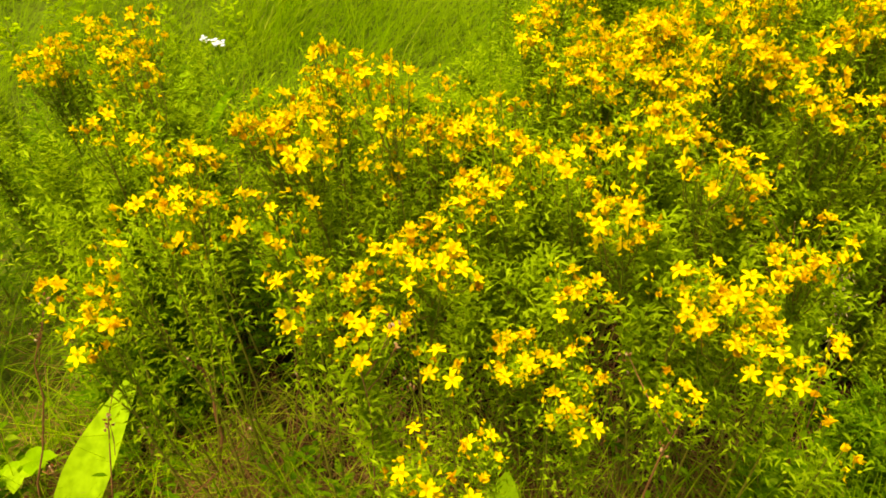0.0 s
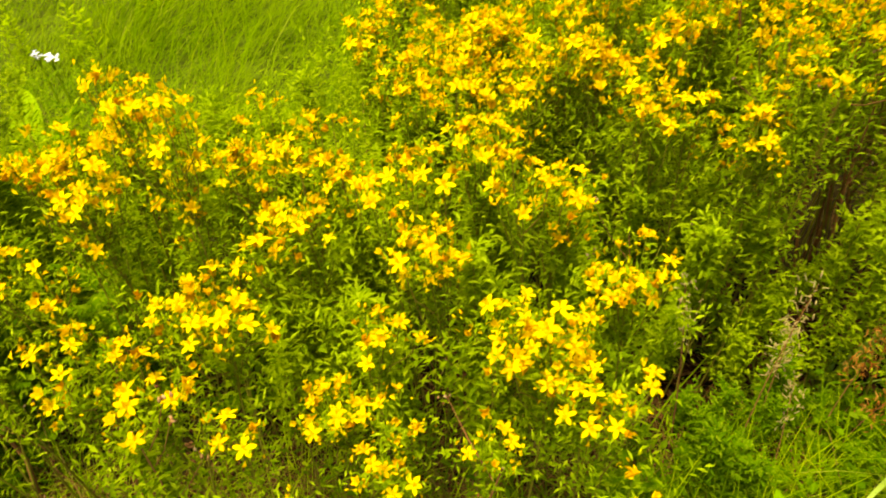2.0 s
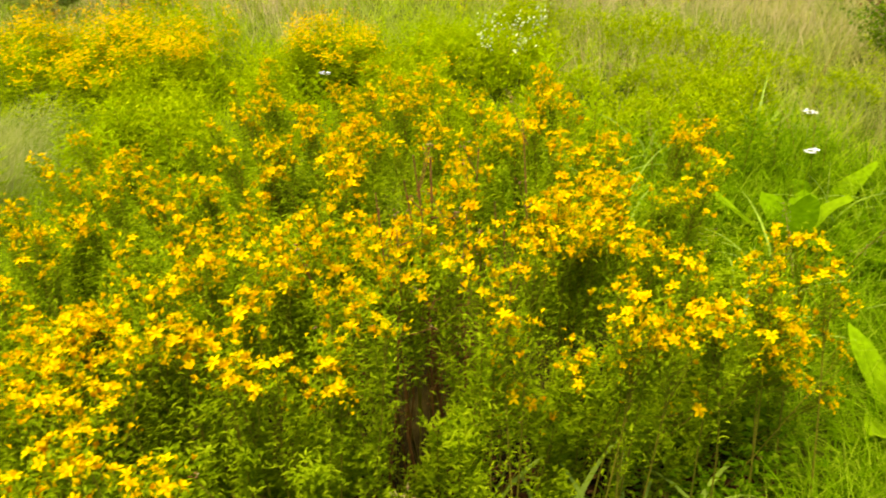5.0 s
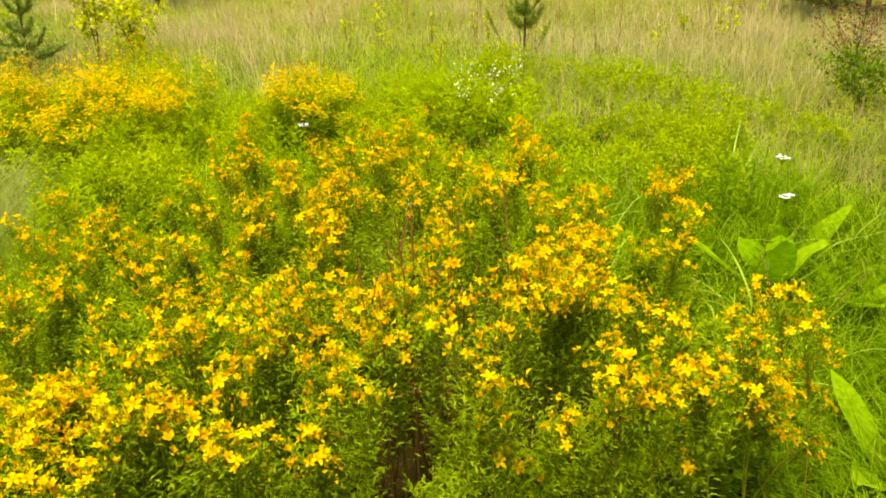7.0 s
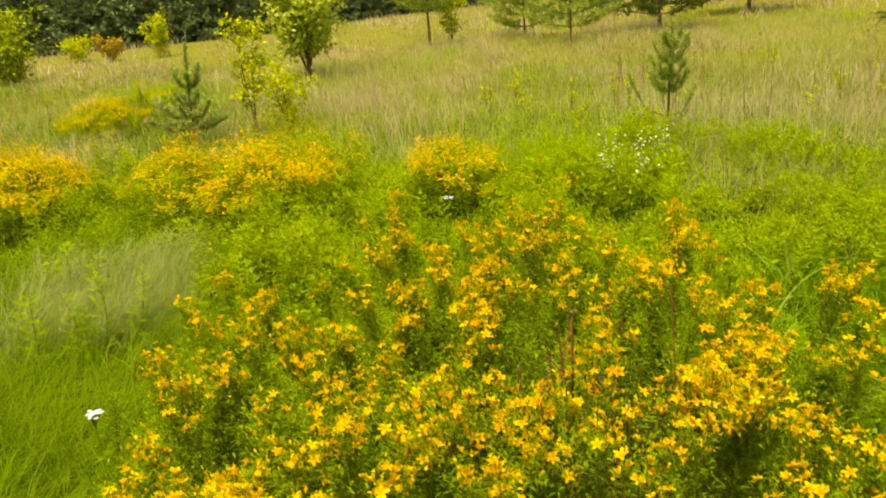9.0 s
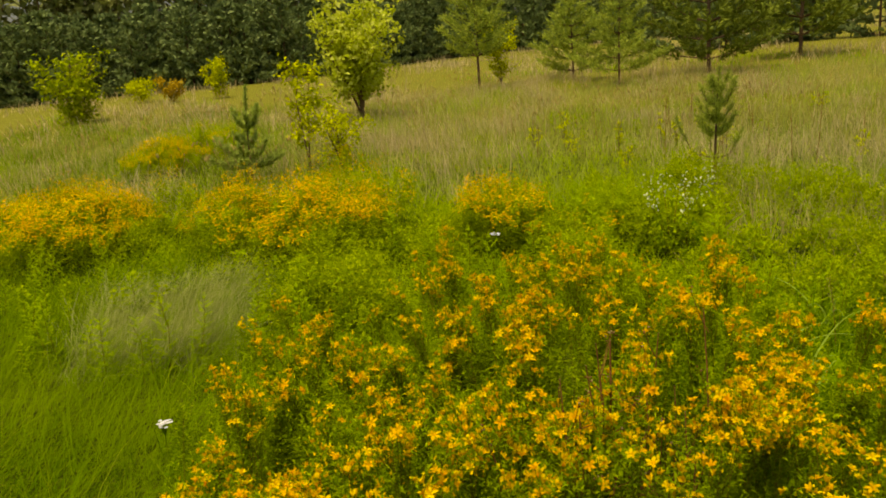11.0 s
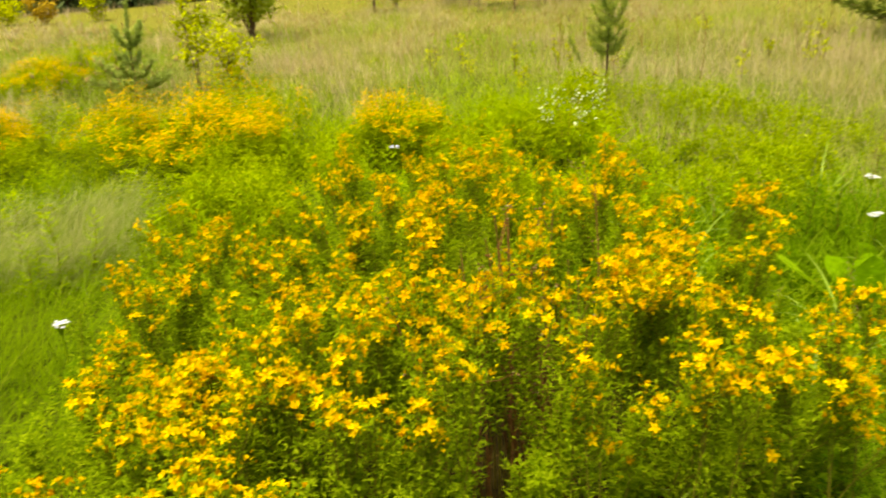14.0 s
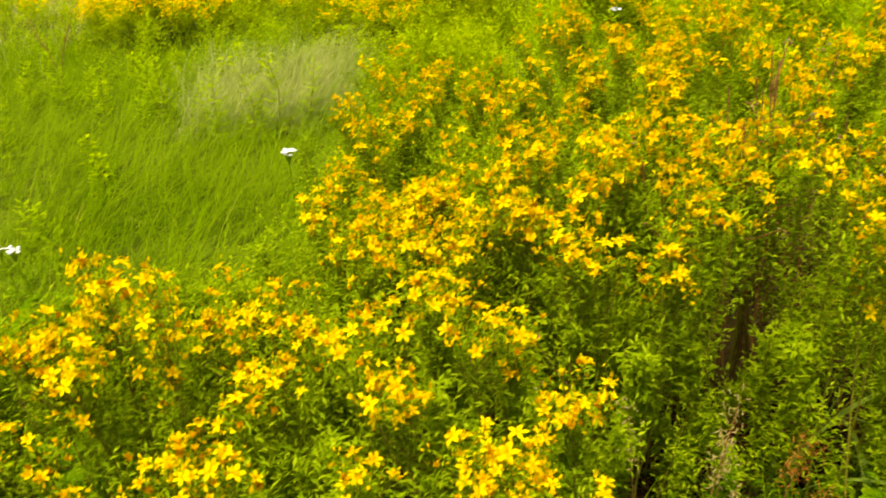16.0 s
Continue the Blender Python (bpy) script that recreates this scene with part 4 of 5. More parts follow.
sow("front_grass", "green grass before the flower stand", M_FRESH, 8200, (1.0, 2.5, 0.2, 1.08), (0.18, 0.38), (0.0025, 0.0045), clear=0.10, lean=0.35, curl=1.2)
sow("front_grass", "thin green grass before the flower stems", M_LUSH, 1100, (-1.0, 0.5, 0.45, 1.0), (0.14, 0.34), (0.0013, 0.003), lean=0.35, curl=1.0)
sow("front_grass", "thin green grass at the gap between the stands", M_LUSH, 2400, (0.40, 1.05, 0.45, 0.92), (0.14, 0.32), (0.0018, 0.0045), lean=0.35, curl=1.1)
sow("dry_grass", "reddish dead grass before the flower stems", M_DRY, 8000, (-0.8, 0.7, 0.45, 0.95), (0.10, 0.30), (0.001, 0.0026), lean=1.0, curl=0.5)
sow("dry_grass", "dead straw-coloured grass lying between the stems", M_DRY, 3500, (-1.2, 0.6, 0.3, 2.2), (0.12, 0.34), (0.0012, 0.003), lean=1.0, curl=0.5)
sow("front_grass", "long thin grass arching over the dark gap under the flowers", M_BROAD, 620, (-0.75, 0.3, 0.66, 1.10), (0.24, 0.44), (0.0012, 0.0024), lean=0.5, curl=2.0, segments=6)
sow("pale_grass", "pale silky grass tuft combed over by wind", M_PALE, 5600, (-0.85, 0.0, 4.0, 5.1), (0.24, 0.44), (0.002, 0.004), lean=0.6, curl=1.1, wind=0.4)
sow("tall_meadow_grass", "tall beige and green meadow grass going to seed", M_MEADOW, 30000, (-6, 15, 6.6, 17), (0.14, 0.36), (0.004, 0.010), seeds=26, spread=0.15, segments=2, lean=0.25, curl=0.9, patches=True)
sow("tall_meadow_grass", "brownish tall grass beside the meadow", M_MEADOW, 14000, (3.1, 9, 2.0, 7.0), (0.12, 0.32), (0.003, 0.006), seeds=26, spread=0.12, lean=0.25, curl=0.9)
sow("tall_meadow_grass", "pale dry meadow grass in the distance", M_PINK, 21000, (-18, 44, 15, 60), (0.2, 0.42), (0.014, 0.034), seeds=40, spread=0.5, segments=2, lean=0.25, curl=0.7)
sow("fresh_grass", "fresh green grass patches in the meadow", M_BROAD, 11000, (-6, 15, 6.0, 24), (0.15, 0.36), (0.005, 0.010), seeds=160, spread=0.3, segments=2, patches=True)

sow("fresh_grass", "olive green grass on the meadow beside the flower patches", M_GRASS, 12000, (-6, 0.5, 7.5, 20), (0.14, 0.36), (0.005, 0.011), seeds=60, spread=0.25, segments=2, patches=True)
sow("meadow_grass", "green grass round the path", M_GRASS, 12000, (-7, 9, -5.5, 0.5), (0.12, 0.30), (0.005, 0.010), seeds=30, spread=0.12, segments=2, clear=0.3)
sow("meadow_grass", "green grass west of the flower stand", M_GRASS, 5000, (-9, -3.4, 0.5, 8), (0.15, 0.34), (0.005, 0.010), seeds=30, spread=0.15, segments=2)

sow("tall_meadow_grass", "pinkish-beige tufts of flowering grass in the meadow", M_PINK, 17000, (-3, 11, 6.8, 20), (0.22, 0.42), (0.003, 0.007), seeds=170, spread=0.28, segments=2, lean=0.2, curl=0.8, patches=True)
sow("tall_meadow_grass", "silvery beige grass swaying beside the lush grass", M_PINK, 5000, (4.2, 9.0, 4.2, 8.0), (0.22, 0.46), (0.002, 0.005), seeds=90, spread=0.22, lean=0.25, curl=0.9)
sow("fresh_grass", "yellow-green grass clumps in the meadow", M_YELLOWGRASS, 4500, (-3, 13, 7.0, 19), (0.16, 0.34), (0.004, 0.009), seeds=200, spread=0.25, segments=2, patches=True)

# seed heads over the pale meadow
x, y, _ = clumped(2600, -4, 14, 8.0, 22, 25, 0.3)
soup = Soup()
h = rng.uniform(0.3, 0.55, len(x))
put_balls(soup, np.stack([x, y, h], 1), np.stack([rng.normal(0, 0.4, len(x)), rng.normal(0, 0.4, len(x)), np.ones(len(x))], 1), rng.uniform(0.04, 0.10, len(x)), rng.uniform(0.004, 0.009, len(x)))
put_blades(soup, np.stack([x, y, 0 * x], 1), rng.uniform(0, 6.28, len(x)), h * 1.02, np.full(len(x), 0.003), np.full(len(x), 0.02), np.full(len(x), 0.02), 1)
tagged(new("grass_seed_heads", soup.mesh("grass_seed_heads", M_SEED)), "brownish-pink grass seed heads over the meadow", "grass", kind="stuff")

# ---- trees ----
def tufted(soup, at, way, n, length, width, r):
    """A brush of needles at a twig's end."""
    w = unit(way + r.normal(0, 0.55, (n, 3)))
    put_small(soup, np.tile(at, (n, 1)) - np.asarray(way) * length * r.uniform(0, 0.9, (n, 1)), w, r.normal(size=(n, 3)), length * r.uniform(0.7, 1.1, n), width, 0, 0)


def pine(name, m, height, spread, seed, label, material=M_NEEDLE, whorls=7, needle=0.07, width=0.006, per=22, bare=0.12, rise0=0.25, levels=()):
    r = np.random.default_rng(seed)
    wood, green = Soup(), Soup()
    sway = r.normal(0, 0.02, 2) * height
    spine = [np.array([sway[0] * t * t, sway[1] * t * t, height * t]) for t in np.linspace(0, 1, 8)]
    put_tube(wood, spine, np.linspace(0.014, 0.004, 8) * height ** 0.9, 6)
    tufted(green, spine[-1], np.array([0, 0, 1.0]), per, needle, width, r)
    for t in np.arange(0.50, 1.0, needle * 0.4 / height) if levels else ():
        tufted(green, np.array([sway[0] * t * t, sway[1] * t * t, height * t]), np.array([0, 0, 1.0]), per, needle, width, r)
    steps = levels or [(bare + (0.93 - bare) * k / (whorls - 1), 0, 0, 0.3, 0) for k in range(whorls)]
    for k, (t, own_reach, own_arms, first, steep) in enumerate(steps):
        p = np.array([sway[0] * t * t, sway[1] * t * t, height * t])
        reach = own_reach or spread * (1 - t) ** 0.75 + 0.06 * spread
        arms = own_arms or r.integers(4, 7)
        for j in range(arms):
            a = 6.283 * j / arms + r.uniform(-0.4, 0.4) + k
            L = reach * r.uniform(0.65, 1.15)
            rise = steep or rise0 + 0.5 * t
            tip = p + L * np.array([math.cos(a), math.sin(a), rise])
            mid = p + L * 0.55 * np.array([math.cos(a), math.sin(a), rise * (0.3 if levels else 0.6)])
            put_tube(wood, [p, mid, tip], np.array([0.006, 0.004, 0.002]) * height ** 0.8, 3 if needle > 0.3 else 4)
            n = max(3, int(L * (1 + rise) * (1 - first) / (needle * 0.35))) if levels else max(3, int(L / (needle * 0.7)))
            for q in np.linspace(first, 1, n):
                at = p + (mid - p) * min(1, q / 0.55) if q < 0.55 else mid + (tip - mid) * (q - 0.55) / 0.45
                tufted(green, at, unit(tip - mid + [0, 0, 0.25 * L]), per, needle, width, r)
                if q > 0.4 and (not levels or r.random() < 0.3):
                    for s in (-1, 1):
                        o = np.array([-math.sin(a) * s, math.cos(a) * s, 0.35])
                        tufted(green, at + o * L * 0.22 * r.uniform(0.5, 1), unit(o + [math.cos(a), math.sin(a), 0.3]), per, needle, width, r)
    ob = thing(name, m, label, "pine tree")
    child("trunk", wood.mesh("trunk", M_BARK), ob)
    child("crown", green.mesh("crown", material), ob, kind="stuff")
    return ob


def broadleaf(name, m, height, spread, seed, label, material, category="shrub", stems=4, leaves=1400, size=0.07, low=0.15, clumps=45):
    r = np.random.default_rng(seed)
    wood, green = Soup(), Soup()
    tips = []
    for k in range(stems):
        a = 6.283 * k / stems + r.uniform(-0.5, 0.5)
        lean = r.uniform(0.1, 0.5) * spread * (0 if stems == 1 else 1)
        top = np.array([math.cos(a) * lean, math.sin(a) * lean, height * r.uniform(0.75, 0.97)])
        pts = [top * [t ** 1.2, t ** 1.2, t] + r.normal(0, 0.012, 3) * height * t for t in np.linspace(0, 1, 6)]
        put_tube(wood, pts, np.linspace(0.014 if height > 2 else 0.007, 0.003, 6) * height ** 0.8, 5)
        for _ in range(max(3, clumps // stems)):
            t = r.uniform(low, 1.0)
            i = min(4, int(t * 5))
            p = pts[i] + (pts[i + 1] - pts[i]) * (t * 5 - i)
            b = r.uniform(0, 6.283)
            reach = spread * 0.5 * math.sqrt(max(0.05, 1 - (2 * (t - 0.5)) ** 2 * 0.8)) * r.uniform(0.35, 1.0)
            tip = p + np.array([math.cos(b) * reach, math.sin(b) * reach, reach * r.uniform(0.2, 0.8)])
            tip[2] = min(tip[2], height)
            put_tube(wood, [p, (p + tip) / 2 + [0, 0, -0.04 * reach], tip], np.array([0.004, 0.003, 0.0015]) * height ** 0.7, 3)
            tips.append((p, tip))
    per = max(6, leaves // len(tips))
    for p, tip in tips:
        q = r.uniform(0.25, 1.05, (per, 1))
        at = p + (tip - p) * q + r.normal(0, 0.05 * spread, (per, 3))
        put_small(green, at, r.normal(size=(per, 3)) + [0, 0, -0.1], r.normal(0, 0.5, (per, 3)) + [0, 0, 1], size * r.uniform(0.6, 1.2, per), size * r.uniform(0.35, 0.6, per), 0.15, 0.2)
    ob = thing(name, m, label, category)
    child("trunk", wood.mesh("trunk", M_BARK), ob)
    child("crown", green.mesh("crown", material), ob, kind="stuff")
    return ob


pine("young_pine", pose(0.13, 9.6, 0, rz=20), 1.08, 0.44, 3, "young blue-green pine with upswept branches in the meadow", material=M_BLUENEEDLE, needle=0.058, width=0.0095, per=20, levels=[(0.15, 0.44, 6, 0.2, 0.30), (0.27, 0.36, 6, 0.15, 0.55), (0.40, 0.16, 4, 0.1, 0.8), (0.58, 0.19, 5, 0.05, 1.15)])
pine("young_pine", pose(4.38, 6.6, 0, rz=70), 1.0, 0.46, 5, "slim young pine with bare lower trunk in dry grass", needle=0.06, width=0.0055, per=15, levels=[(0.16, 0.36, 3, 0.72, 1.1), (0.40, 0.22, 5, 0.25, 0.9), (0.52, 0.22, 5, 0.2, 1.0), (0.66, 0.17, 5, 0.15, 1.2), (0.80, 0.11, 4, 0.1, 1.5)])
broadleaf("sapling", pose(0.84, 10.0, 0), 1.45, 0.5, 6, "thin yellow-green sapling with sparse leaves", M_YELLOWLEAF, "sapling", stems=2, leaves=700, size=0.075, low=0.2, clumps=40)
broadleaf("yellow_bush", pose(1.20, 9.6, 0), 0.8, 0.75, 8, "low yellowish bush behind the flowers", M_YELLOWLEAF, "bush", stems=5, leaves=900, size=0.06, clumps=60)
broadleaf("willow_shrub", pose(2.25, 15.2, 0), 2.3, 1.65, 9, "rounded light green willow shrub with several stems", M_WILLOW, "shrub", stems=6, leaves=4200, size=0.12, low=0.22, clumps=120)
pine("pine_tree", pose(5.75, 19.3, 0), 2.9, 1.3, 12, "slender pine with a bare trunk in the meadow", whorls=8, needle=0.16, width=0.024, per=10, bare=0.28)
broadleaf("yellow_shrub", pose(6.6, 20.2, 0), 1.55, 1.1, 13, "small yellow-green shrub beside a pine", M_YELLOWLEAF, "shrub", leaves=900, size=0.11, clumps=50)
pine("pine_tree", pose(8.4, 17.0, 0), 2.05, 1.15, 14, "bushy young pine on the meadow", whorls=7, needle=0.14, width=0.022, per=11, bare=0.14)
pine("pine_tree", pose(8.2, 19.2, 0), 2.0, 1.15, 15, "bushy young pine farther back", whorls=7, needle=0.15, width=0.026, per=9)
pine("pine_tree", pose(10.9, 17.4, 0), 4.0, 1.9, 16, "large dark pine with dense low branches", M_DARKNEEDLE, whorls=9, needle=0.2, width=0.042, per=8, bare=0.08)
pine("pine_tree", pose(15.2, 19.8, 0), 4.6, 2.2, 17, "large dark pine at the meadow's edge", M_DARKNEEDLE, whorls=9, needle=0.22, width=0.05, per=8, bare=0.12)
pine("pine_tree", pose(9.6, 6.95, 0), 2.7, 1.6, 18, "dark green pine with sweeping branches beside the meadow", M_DARKNEEDLE, whorls=8, needle=0.16, width=0.02, per=20, bare=0.03)
broadleaf("dry_bush", pose(6.4, 4.6, 0), 0.62, 0.9, 19, "sparse reddish-brown dry bush in tall grass", M_DRYSTEM, "bush", stems=9, leaves=420, size=0.03, clumps=80)
broadleaf("green_bush", pose(5.6, 3.9, 0), 0.38, 0.7, 20, "low green bush in tall grass", M_SHADED_WEED, "bush", stems=7, leaves=1700, size=0.032, low=0.05, clumps=36)
broadleaf("green_bush", pose(-4.0, 21.7, 0), 1.75, 1.7, 21, "pointed green bush at the meadow's edge", M_BROADLEAF, "bush", leaves=2000, size=0.13, low=0.02, clumps=90)
broadleaf("green_bush", pose(-0.72, 26.4, 0), 1.3, 0.85, 22, "small bright green bush before the wood", M_YELLOWLEAF, "bush", leaves=1000, size=0.11, low=0.02, clumps=60)
broadleaf("orange_bush", pose(-2.17, 26.7, 0), 0.75, 0.85, 23, "orange-yellow bush before the wood", M_ORANGELEAF, "bush", leaves=700, size=0.10, low=0.02, clumps=50)
broadleaf("orange_bush", pose(-3.3, 28.3, 0), 0.7, 1.3, 24, "yellow-green bush before the wood", M_YELLOWLEAF, "bush", leaves=700, size=0.11, low=0.02, clumps=50)

# the wood along the meadow
WOOD = [pine("pine_tree", pose(-9, 34, 0), 4.8, 1.7, 40 + k, "dense dark pine in the wood's edge", M_WOODNEEDLE, whorls=9, needle=0.36, width=0.14, per=3, bare=0.02) for k in range(3)]
LEAFTREES = [broadleaf("broadleaf_tree", pose(-9, 40, 0), 7.0, 4.6, 50 + k, "pale green broadleaf tree behind the pines", M_DISTANT, "tree", stems=5, leaves=850, size=0.56, low=0.25, clumps=80) for k in range(2)]
for row in WOOD + LEAFTREES:
    tagged(row, group="wood")


def wood_line(patterns, number, ax, ay, bx, by, depth, low, high, r):
    for i in range(number):
        t = (i + r.uniform(-0.3, 0.3)) / max(1, number - 1)
        x, y = ax + (bx - ax) * t + r.normal(0, depth * 0.4), ay + (by - ay) * t + abs(r.normal(0, depth))
        stand(patterns[r.integers(len(patterns))], pose(x, y, -0.05, rz=r.uniform(0, 360)) @ scaled(r.uniform(low, high)))


r = np.random.default_rng(77)
wood_line(WOOD, 34, -16, 33.0, 2.6, 34.5, 0.4, 0.54, 0.72, r)
wood_line(WOOD, 32, -17, 34.6, 5, 36.6, 0.8, 0.62, 0.82, r)
wood_line(LEAFTREES, 24, -20, 38, 9, 42, 1.0, 0.74, 0.95, r)
wood_line(WOOD, 22, 2.8, 36.0, 12, 42.5, 0.6, 0.55, 0.75, r)
wood_line(WOOD, 34, 8, 44, 34, 40, 1.0, 0.65, 0.85, r)
wood_line(LEAFTREES, 20, 6, 49, 38, 45, 1.5, 0.72, 0.90, r)
wood_line(WOOD, 20, 16, 27, 42, 18, 1.0, 0.75, 1.05, r)

# ---- herbs and small things ----
def dock_leaf_mesh(length, width, seed, arch):
    """A long leaf with midrib, wavy margin and an arching blade on a short stalk."""
    r = np.random.default_rng(seed)
    soup = Soup()
    n = 12
    rows = []
    wave = r.uniform(0, 6.28)
    for i in range(n + 1):
        t = i / n
        a = 0.25 + arch * t
        y, z = length * (t - 0.28 * arch * t * t), length * (0.75 * t - 0.30 * arch * t * t)
        w = width * (0.05 if t < 0.12 else 0.05 + 0.47 * math.sin(math.pi * min(1, (t - 0.1) / 0.9) ** 0.75) ** 0.8)
        for s in (-1, -0.5, 0, 0.5, 1):
            ripple = 0.05 * width * abs(s) * math.sin(9 * t + wave + 2 * s) if t > 0.12 else 0
            rows.append((s * w, y, z + 0.22 * w * abs(s) + ripple - (0.02 * width if s == 0 else 0)))
    f = [[5 * i + j, 5 * i + j + 1, 5 * i + j + 6, 5 * i + j + 5] for i in range(n) for j in range(4)]
    soup.add(rows, f)
    return soup.mesh("leaf", M_DOCK)


DOCKLEAF = [dock_leaf_mesh(0.34, 0.10, s, a) for s, a in ((1, 0.5), (2, 0.9), (3, 1.3), (4, 0.3))]


def dock(x, y, leaves, size, seed, face=None, low=-6, high=22, slim=1.0):
    r = np.random.default_rng(seed)
    ob = thing("dock_plant", pose(x, y, 0), "broad-leaved dock with large light green leaves in grass", "plant", "dock plants")
    for i in range(leaves):
        a = (face if face is not None else 0) + (360 * i / leaves if face is None else r.uniform(-50, 50))
        child("leaf", DOCKLEAF[r.integers(4)], ob, pose(0, 0, 0.01, r.uniform(low, high), r.uniform(-8, 8), a + r.uniform(-15, 15)) @ scaled(size * r.uniform(0.75, 1.1)) @ Matrix.Diagonal((slim, 1, 1, 1)))
    return ob


dock(-0.80, 0.66, 1, 1.1, 1, -14, 2, 10, slim=0.85)
dock(-0.03, 0.60, 2, 0.78, 2, 10)
dock(0.62, 0.62, 3, 0.9, 3)
dock(0.90, 1.00, 2, 0.62, 15, 200, 4, 18)
dock(2.62, 1.98, 5, 1.15, 4, None, -8, 22)
dock(2.80, 1.78, 5, 1.0, 5, None, -26, 4)
dock(2.95, 2.15, 4, 0.9, 12, None, -15, 15)
dock(-1.02, 2.0, 3, 0.95, 14, -20)
dock(2.08, 1.05, 4, 1.0, 7, None, -26, 4)
dock(3.0, 4.5, 3, 0.95, 9, None, -4, 22)
dock(2.35, 2.35, 3, 0.9, 11, None, -20, 10)


def yarrow(x, y, z, wide, seed, label, bloom=None):
    """Flat white flower head on a thin branching stalk."""
    r = np.random.default_rng(seed)
    stem, head, leaf = Soup(), Soup(), Soup()
    put_tube(stem, [(0, 0, 0), (0.01, 0.005, z * 0.5), (0, 0, z - 0.03)], [0.003, 0.0025, 0.002], 5)
    n = 16
    a, d = r.uniform(0, 6.28, n), wide * 0.5 * np.sqrt(r.uniform(0, 1, n))
    for k in range(n):
        p = np.array([d[k] * math.cos(a[k]), d[k] * math.sin(a[k]), z + r.uniform(-0.006, 0.006) - 0.15 * d[k]])
        put_tube(stem, [(0, 0, z - 0.04), p], [0.001, 0.0008], 3)
        b = r.uniform(0, 6.28) + np.arange(6) * 1.047
        put_leaves(head, np.tile(p, (6, 1)), np.stack([np.cos(b), np.sin(b), np.full(6, 0.15)], 1), (0, 0, 1), wide * 0.15, wide * 0.12, 0.05, 0.1)
    for k in range(14):
        t = r.uniform(0.05, 0.8)
        b = r.uniform(0, 6.28)
        run = np.array([math.cos(b), math.sin(b), 0.6])
        q = np.linspace(0.1, 1, 8)[:, None] * 0.08
        for s in (-1, 1):
            put_small(leaf, np.array([0, 0, z * t]) + run * q, run * 0.4 + np.array([-math.sin(b), math.cos(b), 0.1]) * s + 0 * q, (0, 0, 1), 0.018, 0.004, 0.1, 0.1)
    ob = thing("yarrow", pose(x, y, 0, rz=r.uniform(0, 360)), label, "wildflower", "white wildflowers")
    child("stem", stem.mesh("stem", M_BROAD), ob)
    child("flower_head", head.mesh("flower_head", bloom or M_WHITE), ob, label="flat white flower head")
    child("foliage", leaf.mesh("foliage", M_SHADED_WEED), ob, kind="stuff")
    return ob


yarrow(3.155, 2.441, 0.374, 0.058, 1, "yarrow with a flat white head in tall grass")
yarrow(2.907, 2.184, 0.315, 0.056, 2, "yarrow with a lower flat white head in grass")
yarrow(-0.11, 2.19, 0.52, 0.045, 3, "small white flower head beside the yellow stand")
yarrow(1.528, 4.311, 0.36, 0.05, 4, "single white flower head behind the yellow stand")
yarrow(-0.89, 2.10, 0.36, 0.042, 5, "pinkish white flower head in green grass")
yarrow(-0.93, 2.11, 0.365, 0.030, 6, "small pinkish white flower head in green grass")


def white_herb(x, y, seed):
    """Leafy herb with loose sprays of small cream flowers."""
    r = np.random.default_rng(seed)
    stem, bloom, leaf = Soup(), Soup(), Soup()
    for _ in range(7):
        a, h = r.uniform(0, 6.283), r.uniform(0.34, 0.50)
        top = np.array([0.13 * math.cos(a), 0.13 * math.sin(a), h])
        put_tube(stem, [(0, 0, 0), top * [0.5, 0.5, 0.6], top], [0.003, 0.0022, 0.0012], 4)
        n = 11
        put_small(bloom, top + r.normal(0, 0.03, (n, 3)), r.normal(size=(n, 3)) + [0, 0, 0.6], r.normal(size=(n, 3)), r.uniform(0.014, 0.026, n), r.uniform(0.009, 0.014, n), 0.2, 0.2)
        n = 30
        t = r.uniform(0.2, 0.9, n)[:, None]
        put_leaves(leaf, top * t + r.normal(0, 0.02, (n, 3)), r.normal(size=(n, 3)) + [0, 0, 0.2], r.normal(0, 0.4, (n, 3)) + [0, 0, 1], r.uniform(0.03, 0.06, n), r.uniform(0.012, 0.02, n), 0.2, 0.2)
    ob = thing("white_herb", pose(x, y, 0), "leafy green herb with loose sprays of cream-white flowers", "wildflower", "white wildflowers")
    child("stem", stem.mesh("stem", M_STEM), ob)
    child("flower_spray", bloom.mesh("flower_spray", M_CREAM), ob, label="loose cream-white flowers", kind="stuff")
    child("foliage", leaf.mesh("foliage", M_HERB), ob, kind="stuff")
    return ob


white_herb(2.74, 4.46, 81)
white_herb(2.90, 4.55, 82)


def blade_clump(x, y, blades, length, width, seed, label, curl=2.0):
    """A tuft of broad arching blades, each its own part."""
    r = np.random.default_rng(seed)
    ob = thing("grass_tuft", pose(x, y, 0), label, "grass", "broad grass tufts")
    for i in range(blades):
        soup = Soup()
        put_blades(soup, np.array([[r.normal(0, 0.02), r.normal(0, 0.02), -0.01]]), np.array([r.uniform(0, 6.28)]), np.array([length * r.uniform(0.7, 1.15)]), np.array([width * r.uniform(0.7, 1.2)]), np.array([r.uniform(0.05, 0.3)]), np.array([curl * r.uniform(0.5, 1.1)]), 9)
        child("blade", soup.mesh("blade", M_BLADE), ob)
    return ob


